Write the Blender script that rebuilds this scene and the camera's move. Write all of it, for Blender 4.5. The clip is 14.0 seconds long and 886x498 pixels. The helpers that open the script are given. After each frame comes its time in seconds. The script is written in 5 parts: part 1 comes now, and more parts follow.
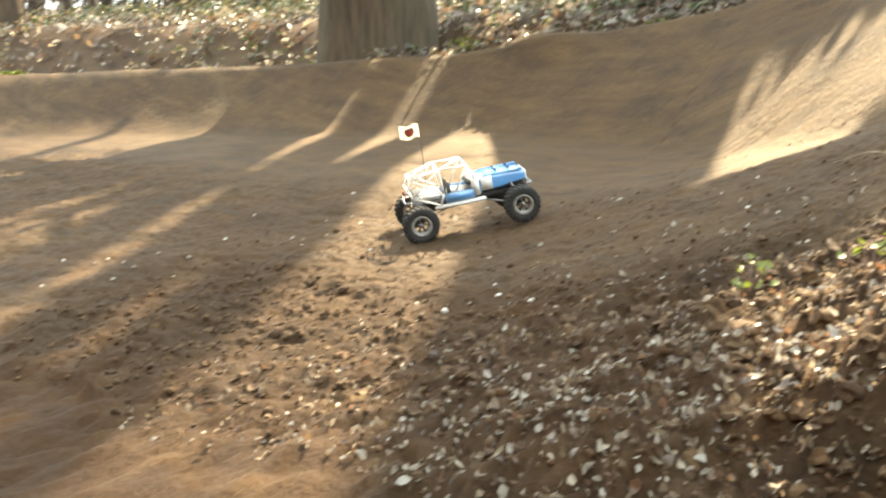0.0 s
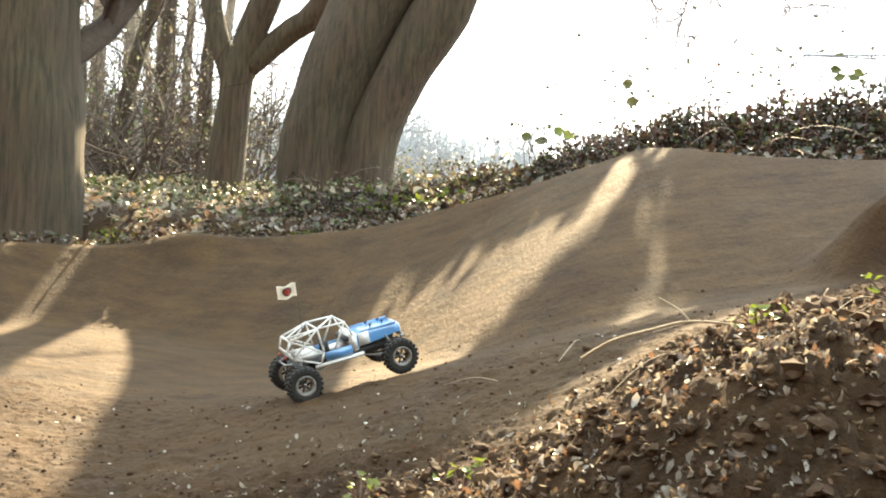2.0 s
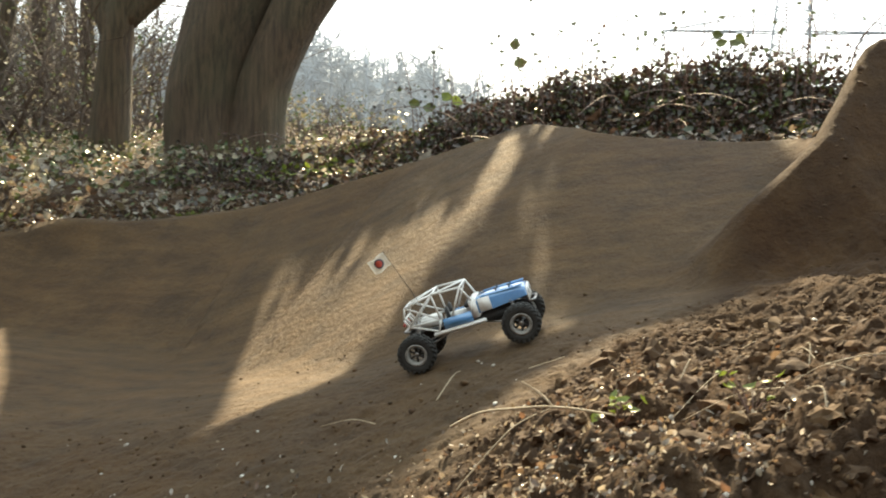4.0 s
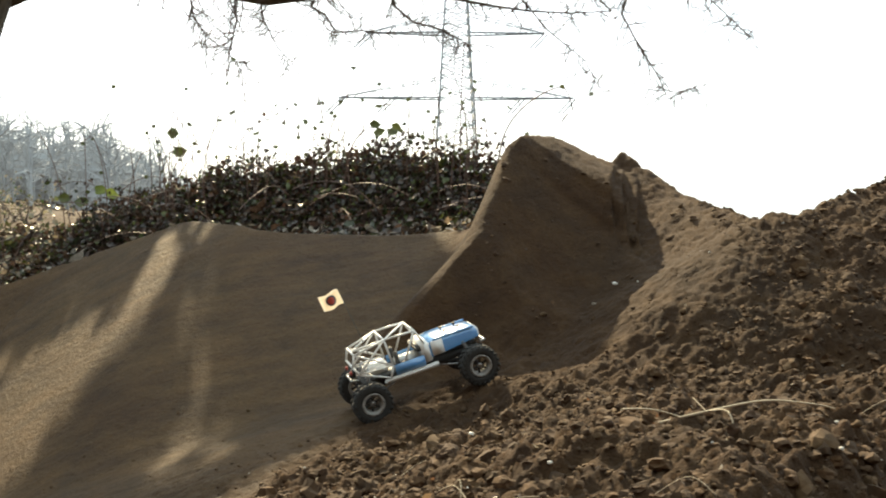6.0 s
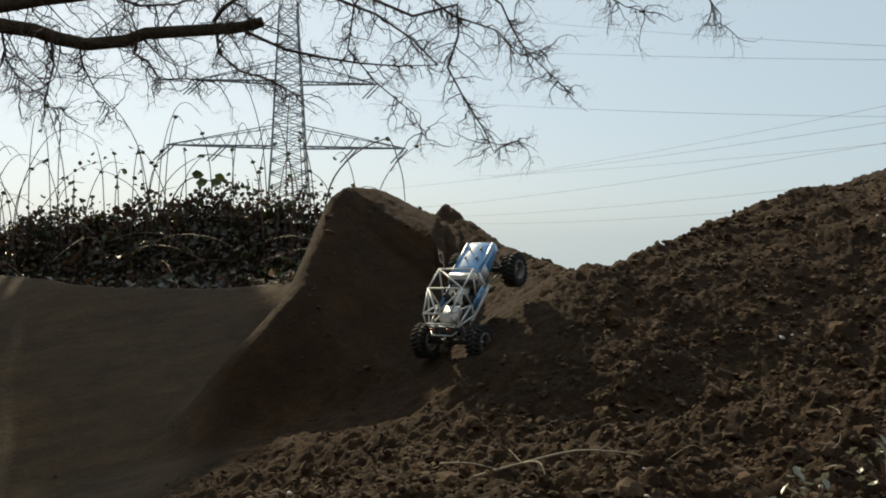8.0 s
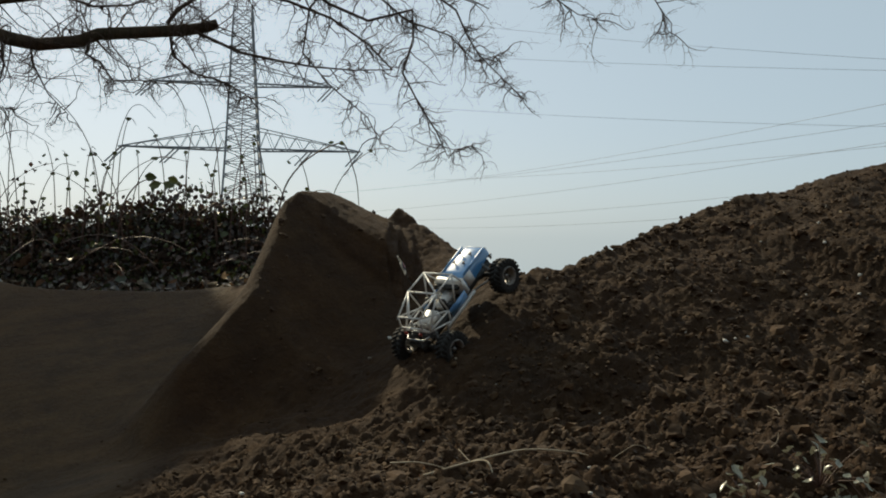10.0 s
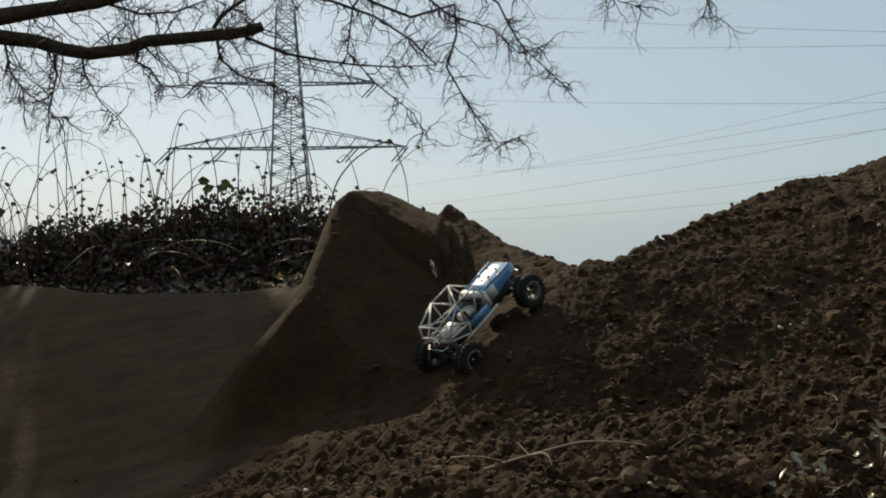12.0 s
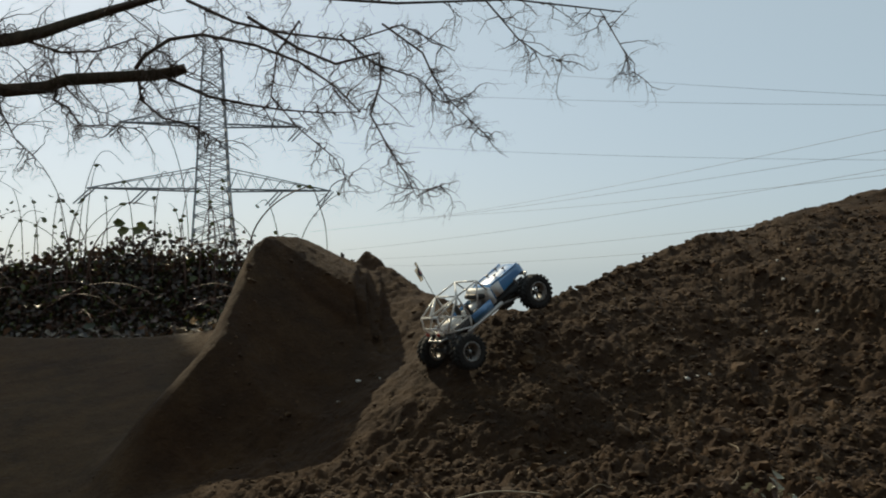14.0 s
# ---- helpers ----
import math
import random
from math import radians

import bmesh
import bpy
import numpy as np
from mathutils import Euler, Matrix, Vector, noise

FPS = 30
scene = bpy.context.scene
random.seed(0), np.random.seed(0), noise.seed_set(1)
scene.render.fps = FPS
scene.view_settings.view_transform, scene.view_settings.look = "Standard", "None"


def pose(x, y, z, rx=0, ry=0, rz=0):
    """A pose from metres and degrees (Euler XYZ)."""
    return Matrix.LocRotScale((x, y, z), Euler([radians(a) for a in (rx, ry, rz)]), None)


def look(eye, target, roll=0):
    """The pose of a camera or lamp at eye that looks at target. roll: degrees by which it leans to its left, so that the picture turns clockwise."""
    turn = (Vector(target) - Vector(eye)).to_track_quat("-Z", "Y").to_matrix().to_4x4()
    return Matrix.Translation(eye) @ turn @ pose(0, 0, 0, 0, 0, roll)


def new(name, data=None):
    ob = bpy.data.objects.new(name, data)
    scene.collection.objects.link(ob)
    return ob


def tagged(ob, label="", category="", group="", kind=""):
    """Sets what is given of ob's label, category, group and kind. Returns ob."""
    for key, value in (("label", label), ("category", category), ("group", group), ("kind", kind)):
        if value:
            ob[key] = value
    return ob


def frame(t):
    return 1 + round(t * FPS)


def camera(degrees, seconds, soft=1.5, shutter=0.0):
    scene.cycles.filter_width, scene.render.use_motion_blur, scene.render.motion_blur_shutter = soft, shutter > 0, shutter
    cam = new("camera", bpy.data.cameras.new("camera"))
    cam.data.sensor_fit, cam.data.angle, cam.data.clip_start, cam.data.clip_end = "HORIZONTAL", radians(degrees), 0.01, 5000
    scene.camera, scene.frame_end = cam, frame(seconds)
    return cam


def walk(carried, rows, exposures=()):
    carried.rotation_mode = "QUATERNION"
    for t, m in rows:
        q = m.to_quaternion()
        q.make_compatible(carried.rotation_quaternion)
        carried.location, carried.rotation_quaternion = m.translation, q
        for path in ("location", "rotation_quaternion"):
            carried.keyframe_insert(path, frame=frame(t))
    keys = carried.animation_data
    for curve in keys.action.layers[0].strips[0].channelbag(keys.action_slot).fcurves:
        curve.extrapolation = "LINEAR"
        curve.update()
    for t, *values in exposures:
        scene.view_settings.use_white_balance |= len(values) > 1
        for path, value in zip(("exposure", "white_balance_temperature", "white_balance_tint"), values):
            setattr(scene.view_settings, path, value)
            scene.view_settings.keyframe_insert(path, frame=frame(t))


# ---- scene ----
# ---- camera ----
cam = camera(45.9, 14.0, soft=1.9, shutter=0.3)


def aim(x, y, z, heading, tilt, lean):
    """A camera at (x, y, z); heading clockwise from +y, tilt upwards, lean clockwise in the picture: degrees."""
    a, b = radians(heading), radians(tilt)
    ahead = Vector((math.sin(a) * math.cos(b), math.cos(a) * math.cos(b), math.sin(b)))
    eye = Vector((x, y, z))
    return look(eye, eye + ahead, lean)


PATH = [
    (0, -0.125, -0.182, 0.717, -39.87, -13.87, -2.51),
    (0.5, -0.096, -0.185, 0.727, -30.84, -8.84, 1.03),
    (1, -0.064, -0.197, 0.755, -25.48, -5.30, 3.72),
    (1.5, -0.046, -0.227, 0.768, -22.74, -3.21, 3.92),
    (2, -0.044, -0.237, 0.774, -20.77, -2.95, 3.92),
    (2.2, -0.043, -0.235, 0.776, -20.19, -3.14, 3.90),
    (4.3, 0.006, -0.108, 1.157, -13.05, -7.82, 1.09),
    (4.5, 0.003, -0.098, 1.193, -9.78, -7.94, 0.11),
    (5, 0.000, 0.000, 1.200, 0.00, -5.19, -0.11),
    (5.5, 0.039, 0.028, 1.211, -0.02, -4.17, 0.07),
    (6, 0.071, 0.029, 1.213, 1.41, -3.46, 0.11),
    (6.5, 0.098, 0.023, 1.222, 4.60, -2.77, -0.36),
    (7, 0.101, 0.018, 1.225, 6.45, -1.83, -0.20),
    (7.5, 0.108, 0.032, 1.224, 8.96, -1.00, 0.03),
    (8, 0.108, 0.037, 1.225, 10.48, -0.78, 0.04),
    (8.2, 0.128, 0.036, 1.220, 10.57, -0.89, -0.00),
    (10.3, 0.104, -0.011, 1.227, 13.13, -0.44, 0.36),
    (10.5, 0.109, -0.007, 1.228, 12.75, -0.36, -0.06),
    (11, 0.110, -0.025, 1.231, 11.49, -0.84, -1.36),
    (11.5, 0.098, -0.032, 1.236, 10.82, -1.15, -1.73),
    (12, 0.089, -0.039, 1.237, 10.31, -0.95, -1.43),
    (12.5, 0.089, -0.044, 1.240, 10.93, -0.69, -0.74),
    (13, 0.085, -0.053, 1.242, 11.26, -0.35, -0.52),
    (13.5, 0.092, -0.063, 1.249, 12.16, 0.92, -0.47),
    (14, 0.113, -0.060, 1.244, 14.50, 1.49, -0.48),
]
EXPOSURES = [
    (0.0, 2.7, 7300, 12), (0.5, 2.55, 7300, 12), (1.0, 2.55, 7200, 12), (2.2, 2.32, 7100, 12), (4.3, 1.65, 7100, 11), (4.6, 1.65, 7100, 11), (5.0, 1.7, 7100, 10), (5.5, 1.5, 7100, 10), (6.0, 1.15, 7000, 10), (6.5, 0.65, 6900, 9),
    (7.0, 0.25, 6800, 9), (7.5, -0.1, 6600, 9), (8.0, -0.38, 6500, 9), (8.2, -0.4, 6500, 9), (10.3, -0.58, 6400, 9), (12.0, -0.62, 6400, 9), (14.0, -0.58, 6400, 9)]
walk(cam, [(r[0], aim(*r[1:])) for r in PATH], EXPOSURES)

# ---- world, sun ----
SUN_AZ, SUN_EL = -12.0, 35.0      # degrees clockwise from +y, above the horizon
world = bpy.data.worlds.new("world")
scene.world = world
world.use_nodes = True
wn = world.node_tree.nodes
sky = wn.new("ShaderNodeTexSky")
sky.sky_type, sky.sun_disc = "NISHITA", False
sky.sun_elevation, sky.sun_rotation = radians(SUN_EL), radians(SUN_AZ)
sky.air_density, sky.dust_density, sky.ozone_density = 0.6, 2.0, 3.0
wn["Background"].inputs["Strength"].default_value = 0.12
veil = wn.new("ShaderNodeMix")           # thin high haze evens the sky out
veil.data_type, veil.blend_type = "RGBA", "MIX"
veil.inputs[0].default_value = 0.66
veil.inputs[7].default_value = (6.6, 8.0, 8.3, 1)
world.node_tree.links.new(sky.outputs["Color"], veil.inputs[6])
world.node_tree.links.new(veil.outputs[2], wn["Background"].inputs["Color"])

sun = new("sun", bpy.data.lights.new("sun", "SUN"))
sun.data.energy, sun.data.angle, sun.data.color = 5.0, radians(0.6), (1.0, 0.85, 0.57)
a, b = radians(SUN_AZ), radians(SUN_EL)
to_sun = Vector((math.sin(a) * math.cos(b), math.cos(a) * math.cos(b), math.sin(b)))
sun.matrix_world = look(to_sun * 50, (0, 0, 0))

# ---- materials ----
def node(nt, kind, **values):
    n = nt.nodes.new(kind)
    for k, v in values.items():
        n.inputs[k].default_value = v
    return n


def blank(name, rough=0.8, metal=0.0):
    m = bpy.data.materials.new(name)
    m.use_nodes = True
    b = m.node_tree.nodes["Principled BSDF"]
    b.inputs["Roughness"].default_value, b.inputs["Metallic"].default_value = rough, metal
    return m, m.node_tree, b


def mottled(name, dark, light, scale=8.0, fine=60.0, rough=0.85, bump=0.3, metal=0.0, spread=0.5, dist=0.01):
    """Two colours mixed by coarse and fine noise, with fine relief."""
    m, nt, b = blank(name, rough, metal)
    co = nt.nodes.new("ShaderNodeTexCoord")
    a = node(nt, "ShaderNodeTexNoise", Scale=scale, Detail=6.0, Roughness=0.6)
    f = node(nt, "ShaderNodeTexNoise", Scale=fine, Detail=4.0, Roughness=0.65)
    for n in (a, f):
        nt.links.new(co.outputs["Object"], n.inputs["Vector"])
    mx = nt.nodes.new("ShaderNodeMix")
    mx.data_type = "FLOAT"
    mx.inputs[0].default_value = spread
    nt.links.new(a.outputs["Fac"], mx.inputs[2])
    nt.links.new(f.outputs["Fac"], mx.inputs[3])
    ramp = nt.nodes.new("ShaderNodeValToRGB")
    ramp.color_ramp.elements[0].position, ramp.color_ramp.elements[1].position = 0.33, 0.67
    ramp.color_ramp.elements[0].color, ramp.color_ramp.elements[1].color = (*dark, 1), (*light, 1)
    nt.links.new(mx.outputs[0], ramp.inputs["Fac"])
    nt.links.new(ramp.outputs["Color"], b.inputs["Base Color"])
    if bump:
        bp = node(nt, "ShaderNodeBump", Strength=bump, Distance=dist)
        nt.links.new(f.outputs["Fac"], bp.inputs["Height"])
        nt.links.new(bp.outputs["Normal"], b.inputs["Normal"])
    return m


def soil():
    """Packed pale sand on the ridden track, dark crumbly loam on the banks, by the mesh's "loose" value."""
    m, nt, b = blank("soil", 0.95)
    b.inputs["Specular IOR Level"].default_value = 0.28
    L = nt.links.new
    co = nt.nodes.new("ShaderNodeTexCoord")
    zone = nt.nodes.new("ShaderNodeAttribute")
    zone.attribute_name = "loose"
    stretch = nt.nodes.new("ShaderNodeMapping")
    stretch.inputs["Scale"].default_value = (1.2, 7.0, 3.0)
    stretch.inputs["Rotation"].default_value = (0, 0, radians(12))
    L(co.outputs["Object"], stretch.inputs["Vector"])
    big = node(nt, "ShaderNodeTexNoise", Scale=1.3, Detail=5.0, Roughness=0.6)
    mid = node(nt, "ShaderNodeTexNoise", Scale=9.0, Detail=6.0, Roughness=0.65)
    fine = node(nt, "ShaderNodeTexNoise", Scale=90.0, Detail=5.0, Roughness=0.7)
    ruts = node(nt, "ShaderNodeTexNoise", Scale=2.2, Detail=4.0, Roughness=0.6)
    for n in (big, mid, fine):
        L(co.outputs["Object"], n.inputs["Vector"])
    L(stretch.outputs["Vector"], ruts.inputs["Vector"])

    def ramp(src, stops):
        r = nt.nodes.new("ShaderNodeValToRGB")
        e = r.color_ramp.elements
        e[0].position, e[0].color = stops[0][0], (*stops[0][1], 1)
        e[1].position, e[1].color = stops[-1][0], (*stops[-1][1], 1)
        for p, c in stops[1:-1]:
            e.new(p).color = (*c, 1)
        L(src, r.inputs["Fac"])
        return r.outputs["Color"]

    def mix(fac, c1, c2, kind="MIX"):
        x = nt.nodes.new("ShaderNodeMix")
        x.data_type, x.blend_type = "RGBA", kind
        if isinstance(fac, float):
            x.inputs[0].default_value = fac
        else:
            L(fac, x.inputs[0])
        L(c1, x.inputs[6])
        L(c2, x.inputs[7])
        return x.outputs[2]

    sand = ramp(ruts.outputs["Fac"], [(0.3, (0.045, 0.023, 0.008)), (0.5, (0.072, 0.040, 0.014)), (0.7, (0.104, 0.060, 0.023))])
    sand = mix(0.35, sand, ramp(big.outputs["Fac"], [(0.35, (0.057, 0.025, 0.007)), (0.65, (0.085, 0.051, 0.022))]))
    loam = ramp(mid.outputs["Fac"], [(0.32, (0.018, 0.008, 0.003)), (0.5, (0.038, 0.018, 0.006)), (0.68, (0.068, 0.036, 0.013))])
    loam = mix(0.4, loam, ramp(big.outputs["Fac"], [(0.35, (0.064, 0.030, 0.011)), (0.65, (0.047, 0.029, 0.015))]))
    patch = node(nt, "ShaderNodeTexNoise", Scale=4.5, Detail=8.0, Roughness=0.72)
    L(co.outputs["Object"], patch.inputs["Vector"])
    sand = mix(0.6, sand, ramp(patch.outputs["Fac"], [(0.36, (0.42, 0.40, 0.38)), (0.5, (0.95, 0.94, 0.92)), (0.66, (1.35, 1.33, 1.3))]), "MULTIPLY")
    edge = nt.nodes.new("ShaderNodeMath")
    edge.operation = "MULTIPLY_ADD"
    L(mid.outputs["Fac"], edge.inputs[0])
    edge.inputs[1].default_value = 0.7
    L(zone.outputs["Fac"], edge.inputs[2])
    cut = nt.nodes.new("ShaderNodeMapRange")
    cut.inputs["From Min"].default_value, cut.inputs["From Max"].default_value = 0.5, 0.95
    L(edge.outputs[0], cut.inputs["Value"])
    gloss = nt.nodes.new("ShaderNodeMapRange")
    gloss.inputs["To Min"].default_value, gloss.inputs["To Max"].default_value = 0.76, 0.95
    L(cut.outputs["Result"], gloss.inputs["Value"])
    L(gloss.outputs["Result"], b.inputs["Roughness"])
    col = mix(cut.outputs["Result"], sand, loam)
    col = mix(0.5, col, ramp(fine.outputs["Fac"], [(0.3, (0.35, 0.33, 0.3)), (0.5, (0.75, 0.75, 0.75)), (0.72, (1.2, 1.2, 1.2))]), "MULTIPLY")
    L(col, b.inputs["Base Color"])
    b1 = node(nt, "ShaderNodeBump", Strength=0.6, Distance=0.012)
    L(mid.outputs["Fac"], b1.inputs["Height"])
    b2 = node(nt, "ShaderNodeBump", Strength=0.8, Distance=0.006)
    L(fine.outputs["Fac"], b2.inputs["Height"])
    crumb = node(nt, "ShaderNodeTexNoise", Scale=34.0, Detail=5.0, Roughness=0.7)
    L(co.outputs["Object"], crumb.inputs["Vector"])
    b3 = node(nt, "ShaderNodeBump", Strength=0.8, Distance=0.014)
    L(crumb.outputs["Fac"], b3.inputs["Height"])
    L(b1.outputs["Normal"], b3.inputs["Normal"])
    L(b3.outputs["Normal"], b2.inputs["Normal"])
    L(b2.outputs["Normal"], b.inputs["Normal"])
    return m


def assorted(name, colours, rough=0.6, translucent=0.0, bump=0.0):
    """Each loose piece of the mesh takes one of the colours."""
    m, nt, b = blank(name, rough)
    geo = nt.nodes.new("ShaderNodeNewGeometry")
    r = nt.nodes.new("ShaderNodeValToRGB")
    r.color_ramp.interpolation = "CONSTANT"
    e = r.color_ramp.elements
    e[0].position, e[0].color = 0.0, (*colours[0], 1)
    e[1].position, e[1].color = 1 / len(colours), (*colours[1], 1)
    for i, c in enumerate(colours[2:], 2):
        e.new(i / len(colours)).color = (*c, 1)
    nt.links.new(geo.outputs["Random Per Island"], r.inputs["Fac"])
    co = nt.nodes.new("ShaderNodeTexCoord")
    nz = node(nt, "ShaderNodeTexNoise", Scale=70.0, Detail=4.0)
    nt.links.new(co.outputs["Object"], nz.inputs["Vector"])
    x = nt.nodes.new("ShaderNodeMix")
    x.data_type, x.blend_type = "RGBA", "MULTIPLY"
    x.inputs[0].default_value = 0.6
    dim = nt.nodes.new("ShaderNodeValToRGB")
    dim.color_ramp.elements[0].position, dim.color_ramp.elements[1].position = 0.3, 0.7
    dim.color_ramp.elements[0].color, dim.color_ramp.elements[1].color = (0.4, 0.4, 0.4, 1), (1.15, 1.15, 1.15, 1)
    nt.links.new(nz.outputs["Fac"], dim.inputs["Fac"])
    nt.links.new(r.outputs["Color"], x.inputs[6])
    nt.links.new(dim.outputs["Color"], x.inputs[7])
    nt.links.new(x.outputs[2], b.inputs["Base Color"])
    if bump:
        bp = node(nt, "ShaderNodeBump", Strength=bump, Distance=0.004)
        nt.links.new(nz.outputs["Fac"], bp.inputs["Height"])
        nt.links.new(bp.outputs["Normal"], b.inputs["Normal"])
    if translucent:
        t = nt.nodes.new("ShaderNodeBsdfTranslucent")
        nt.links.new(x.outputs[2], t.inputs["Color"])
        ms = nt.nodes.new("ShaderNodeMixShader")
        ms.inputs[0].default_value = translucent
        nt.links.new(b.outputs[0], ms.inputs[1])
        nt.links.new(t.outputs[0], ms.inputs[2])
        nt.links.new(ms.outputs[0], nt.nodes["Material Output"].inputs["Surface"])
    return m


SOIL = soil()
CLOD = assorted("clod_soil", [(0.070, 0.037, 0.015), (0.048, 0.024, 0.008), (0.090, 0.050, 0.020), (0.053, 0.026, 0.010), (0.080, 0.040, 0.014)], 0.95, bump=0.6)
LITTER = assorted("dry_leaf", [(0.19, 0.125, 0.075), (0.31, 0.25, 0.18), (0.12, 0.08, 0.055), (0.38, 0.34, 0.285), (0.20, 0.15, 0.10), (0.095, 0.068, 0.05), (0.36, 0.30, 0.215), (0.45, 0.41, 0.355), (0.15, 0.10, 0.068), (0.18, 0.10, 0.06)], 0.25, 0.45)
GLOSSY = assorted("ivy_leaf", [(0.06, 0.1, 0.03), (0.13, 0.15, 0.06), (0.2, 0.16, 0.09), (0.3, 0.26, 0.17), (0.08, 0.09, 0.04), (0.38, 0.34, 0.24)], 0.3, 0.3)
BRAMBLE = assorted("bramble_leaf", [(0.045, 0.055, 0.025), (0.08, 0.05, 0.035), (0.05, 0.033, 0.025), (0.11, 0.062, 0.045), (0.09, 0.11, 0.03), (0.06, 0.043, 0.035), (0.04, 0.03, 0.025)], 0.35, 0.22)
FRESH = assorted("fresh_leaf", [(0.096, 0.160, 0.024), (0.160, 0.208, 0.032), (0.064, 0.104, 0.024)], 0.4, 0.4)
PALE = assorted("pale_leaf", [(0.05, 0.08, 0.025), (0.1, 0.13, 0.05), (0.3, 0.3, 0.22), (0.04, 0.06, 0.02), (0.07, 0.1, 0.03)], 0.3, 0.2)
STONE = assorted("pebble_stone", [(0.55, 0.52, 0.46), (0.7, 0.68, 0.62), (0.4, 0.36, 0.3)], 0.7, bump=0.2)
MOSS = assorted("moss", [(0.16, 0.22, 0.03), (0.25, 0.3, 0.05), (0.1, 0.14, 0.02)], 0.9, 0.2)
CANE = mottled("cane_bark", (0.07, 0.04, 0.035), (0.17, 0.1, 0.07), 10.0, 60.0, 0.6, 0.2)
DEADWOOD = mottled("dead_wood", (0.3, 0.23, 0.15), (0.5, 0.42, 0.3), 12.0, 80.0, 0.8, 0.3)
RED = mottled("red_print", (0.38, 0.05, 0.035), (0.5, 0.08, 0.05), 40.0, 200.0, 0.3, 0.0)
SLATE = mottled("slate_print", (0.05, 0.055, 0.075), (0.1, 0.1, 0.12), 40.0, 300.0, 0.8, 0.1, dist=0.0005)
CLOTH = mottled("flag_cloth", (0.68, 0.62, 0.52), (0.8, 0.75, 0.66), 40.0, 400.0, 0.8, 0.2, dist=0.0005)
# Aerial haze is put into the pale colour and a faint glow.
HAZE = mottled("haze_tinted_wood", (0.2, 0.22, 0.23), (0.3, 0.32, 0.33), 0.2, 2.0, 1.0, 0.0)
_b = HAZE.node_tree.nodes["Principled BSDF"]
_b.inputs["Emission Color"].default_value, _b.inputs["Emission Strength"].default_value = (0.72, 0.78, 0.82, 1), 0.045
def bark():
    """Furrowed bark: noise drawn out along the trunk."""
    m, nt, b = blank("bark", 0.95)
    L = nt.links.new
    co = nt.nodes.new("ShaderNodeTexCoord")
    mp = nt.nodes.new("ShaderNodeMapping")
    mp.inputs["Scale"].default_value = (1.0, 1.0, 0.09)
    L(co.outputs["Object"], mp.inputs["Vector"])
    furrow = node(nt, "ShaderNodeTexNoise", Scale=34.0, Detail=6.0, Roughness=0.65)
    L(mp.outputs["Vector"], furrow.inputs["Vector"])
    stain = node(nt, "ShaderNodeTexNoise", Scale=2.2, Detail=5.0)
    L(co.outputs["Object"], stain.inputs["Vector"])
    r = nt.nodes.new("ShaderNodeValToRGB")
    e = r.color_ramp.elements
    e[0].position, e[0].color, e[1].position, e[1].color = 0.36, (0.022, 0.015, 0.01, 1), 0.64, (0.12, 0.08, 0.05, 1)
    L(furrow.outputs["Fac"], r.inputs["Fac"])
    q = nt.nodes.new("ShaderNodeValToRGB")
    e = q.color_ramp.elements
    e[0].position, e[0].color, e[1].position, e[1].color = 0.35, (0.085, 0.06, 0.04, 1), 0.7, (0.07, 0.075, 0.04, 1)
    L(stain.outputs["Fac"], q.inputs["Fac"])
    x = nt.nodes.new("ShaderNodeMix")
    x.data_type = "RGBA"
    x.inputs[0].default_value = 0.4
    L(r.outputs["Color"], x.inputs[6])
    L(q.outputs["Color"], x.inputs[7])
    L(x.outputs[2], b.inputs["Base Color"])
    bp = node(nt, "ShaderNodeBump", Strength=1.0, Distance=0.025)
    L(furrow.outputs["Fac"], bp.inputs["Height"])
    L(bp.outputs["Normal"], b.inputs["Normal"])
    return m


BARK = bark()
WOODS = mottled("woodland", (0.16, 0.13, 0.1), (0.3, 0.25, 0.19), 1.0, 12.0, 0.9, 0.0)
TWIG = mottled("twig_bark", (0.05, 0.035, 0.028), (0.12, 0.09, 0.07), 6.0, 40.0, 0.9, 0.3)
RUBBER = mottled("rubber", (0.012, 0.012, 0.012), (0.035, 0.033, 0.03), 20.0, 200.0, 0.85, 0.2, dist=0.001)
WHITE = mottled("white_plastic", (0.62, 0.62, 0.6), (0.8, 0.8, 0.78), 25.0, 200.0, 0.35, 0.05, dist=0.001)
BLUE = mottled("blue_paint", (0.07, 0.24, 0.52), (0.1, 0.31, 0.62), 15.0, 150.0, 0.3, 0.05, dist=0.001)
_p = BLUE.node_tree.nodes["Principled BSDF"]
_p.inputs["Coat Weight"].default_value, _p.inputs["Coat Roughness"].default_value, _p.inputs["Coat IOR"].default_value = 1.0, 0.08, 1.7
STEEL = mottled("steel", (0.227, 0.227, 0.227), (0.390, 0.390, 0.390), 40.0, 200.0, 0.35, 0.05, 1.0, dist=0.001)
RIM = mottled("rim_plastic", (0.17, 0.165, 0.155), (0.30, 0.29, 0.27), 40.0, 200.0, 0.5, 0.05, dist=0.001)
BLACK = mottled("black_plastic", (0.015, 0.015, 0.015), (0.05, 0.05, 0.05), 30.0, 150.0, 0.6, 0.1, dist=0.001)
# Steel grey made paler, with distance haze put into the colour.
GALV = mottled("galvanised_steel", (0.153, 0.170, 0.187), (0.272, 0.289, 0.306), 2.0, 20.0, 0.6, 0.0, 0.0)

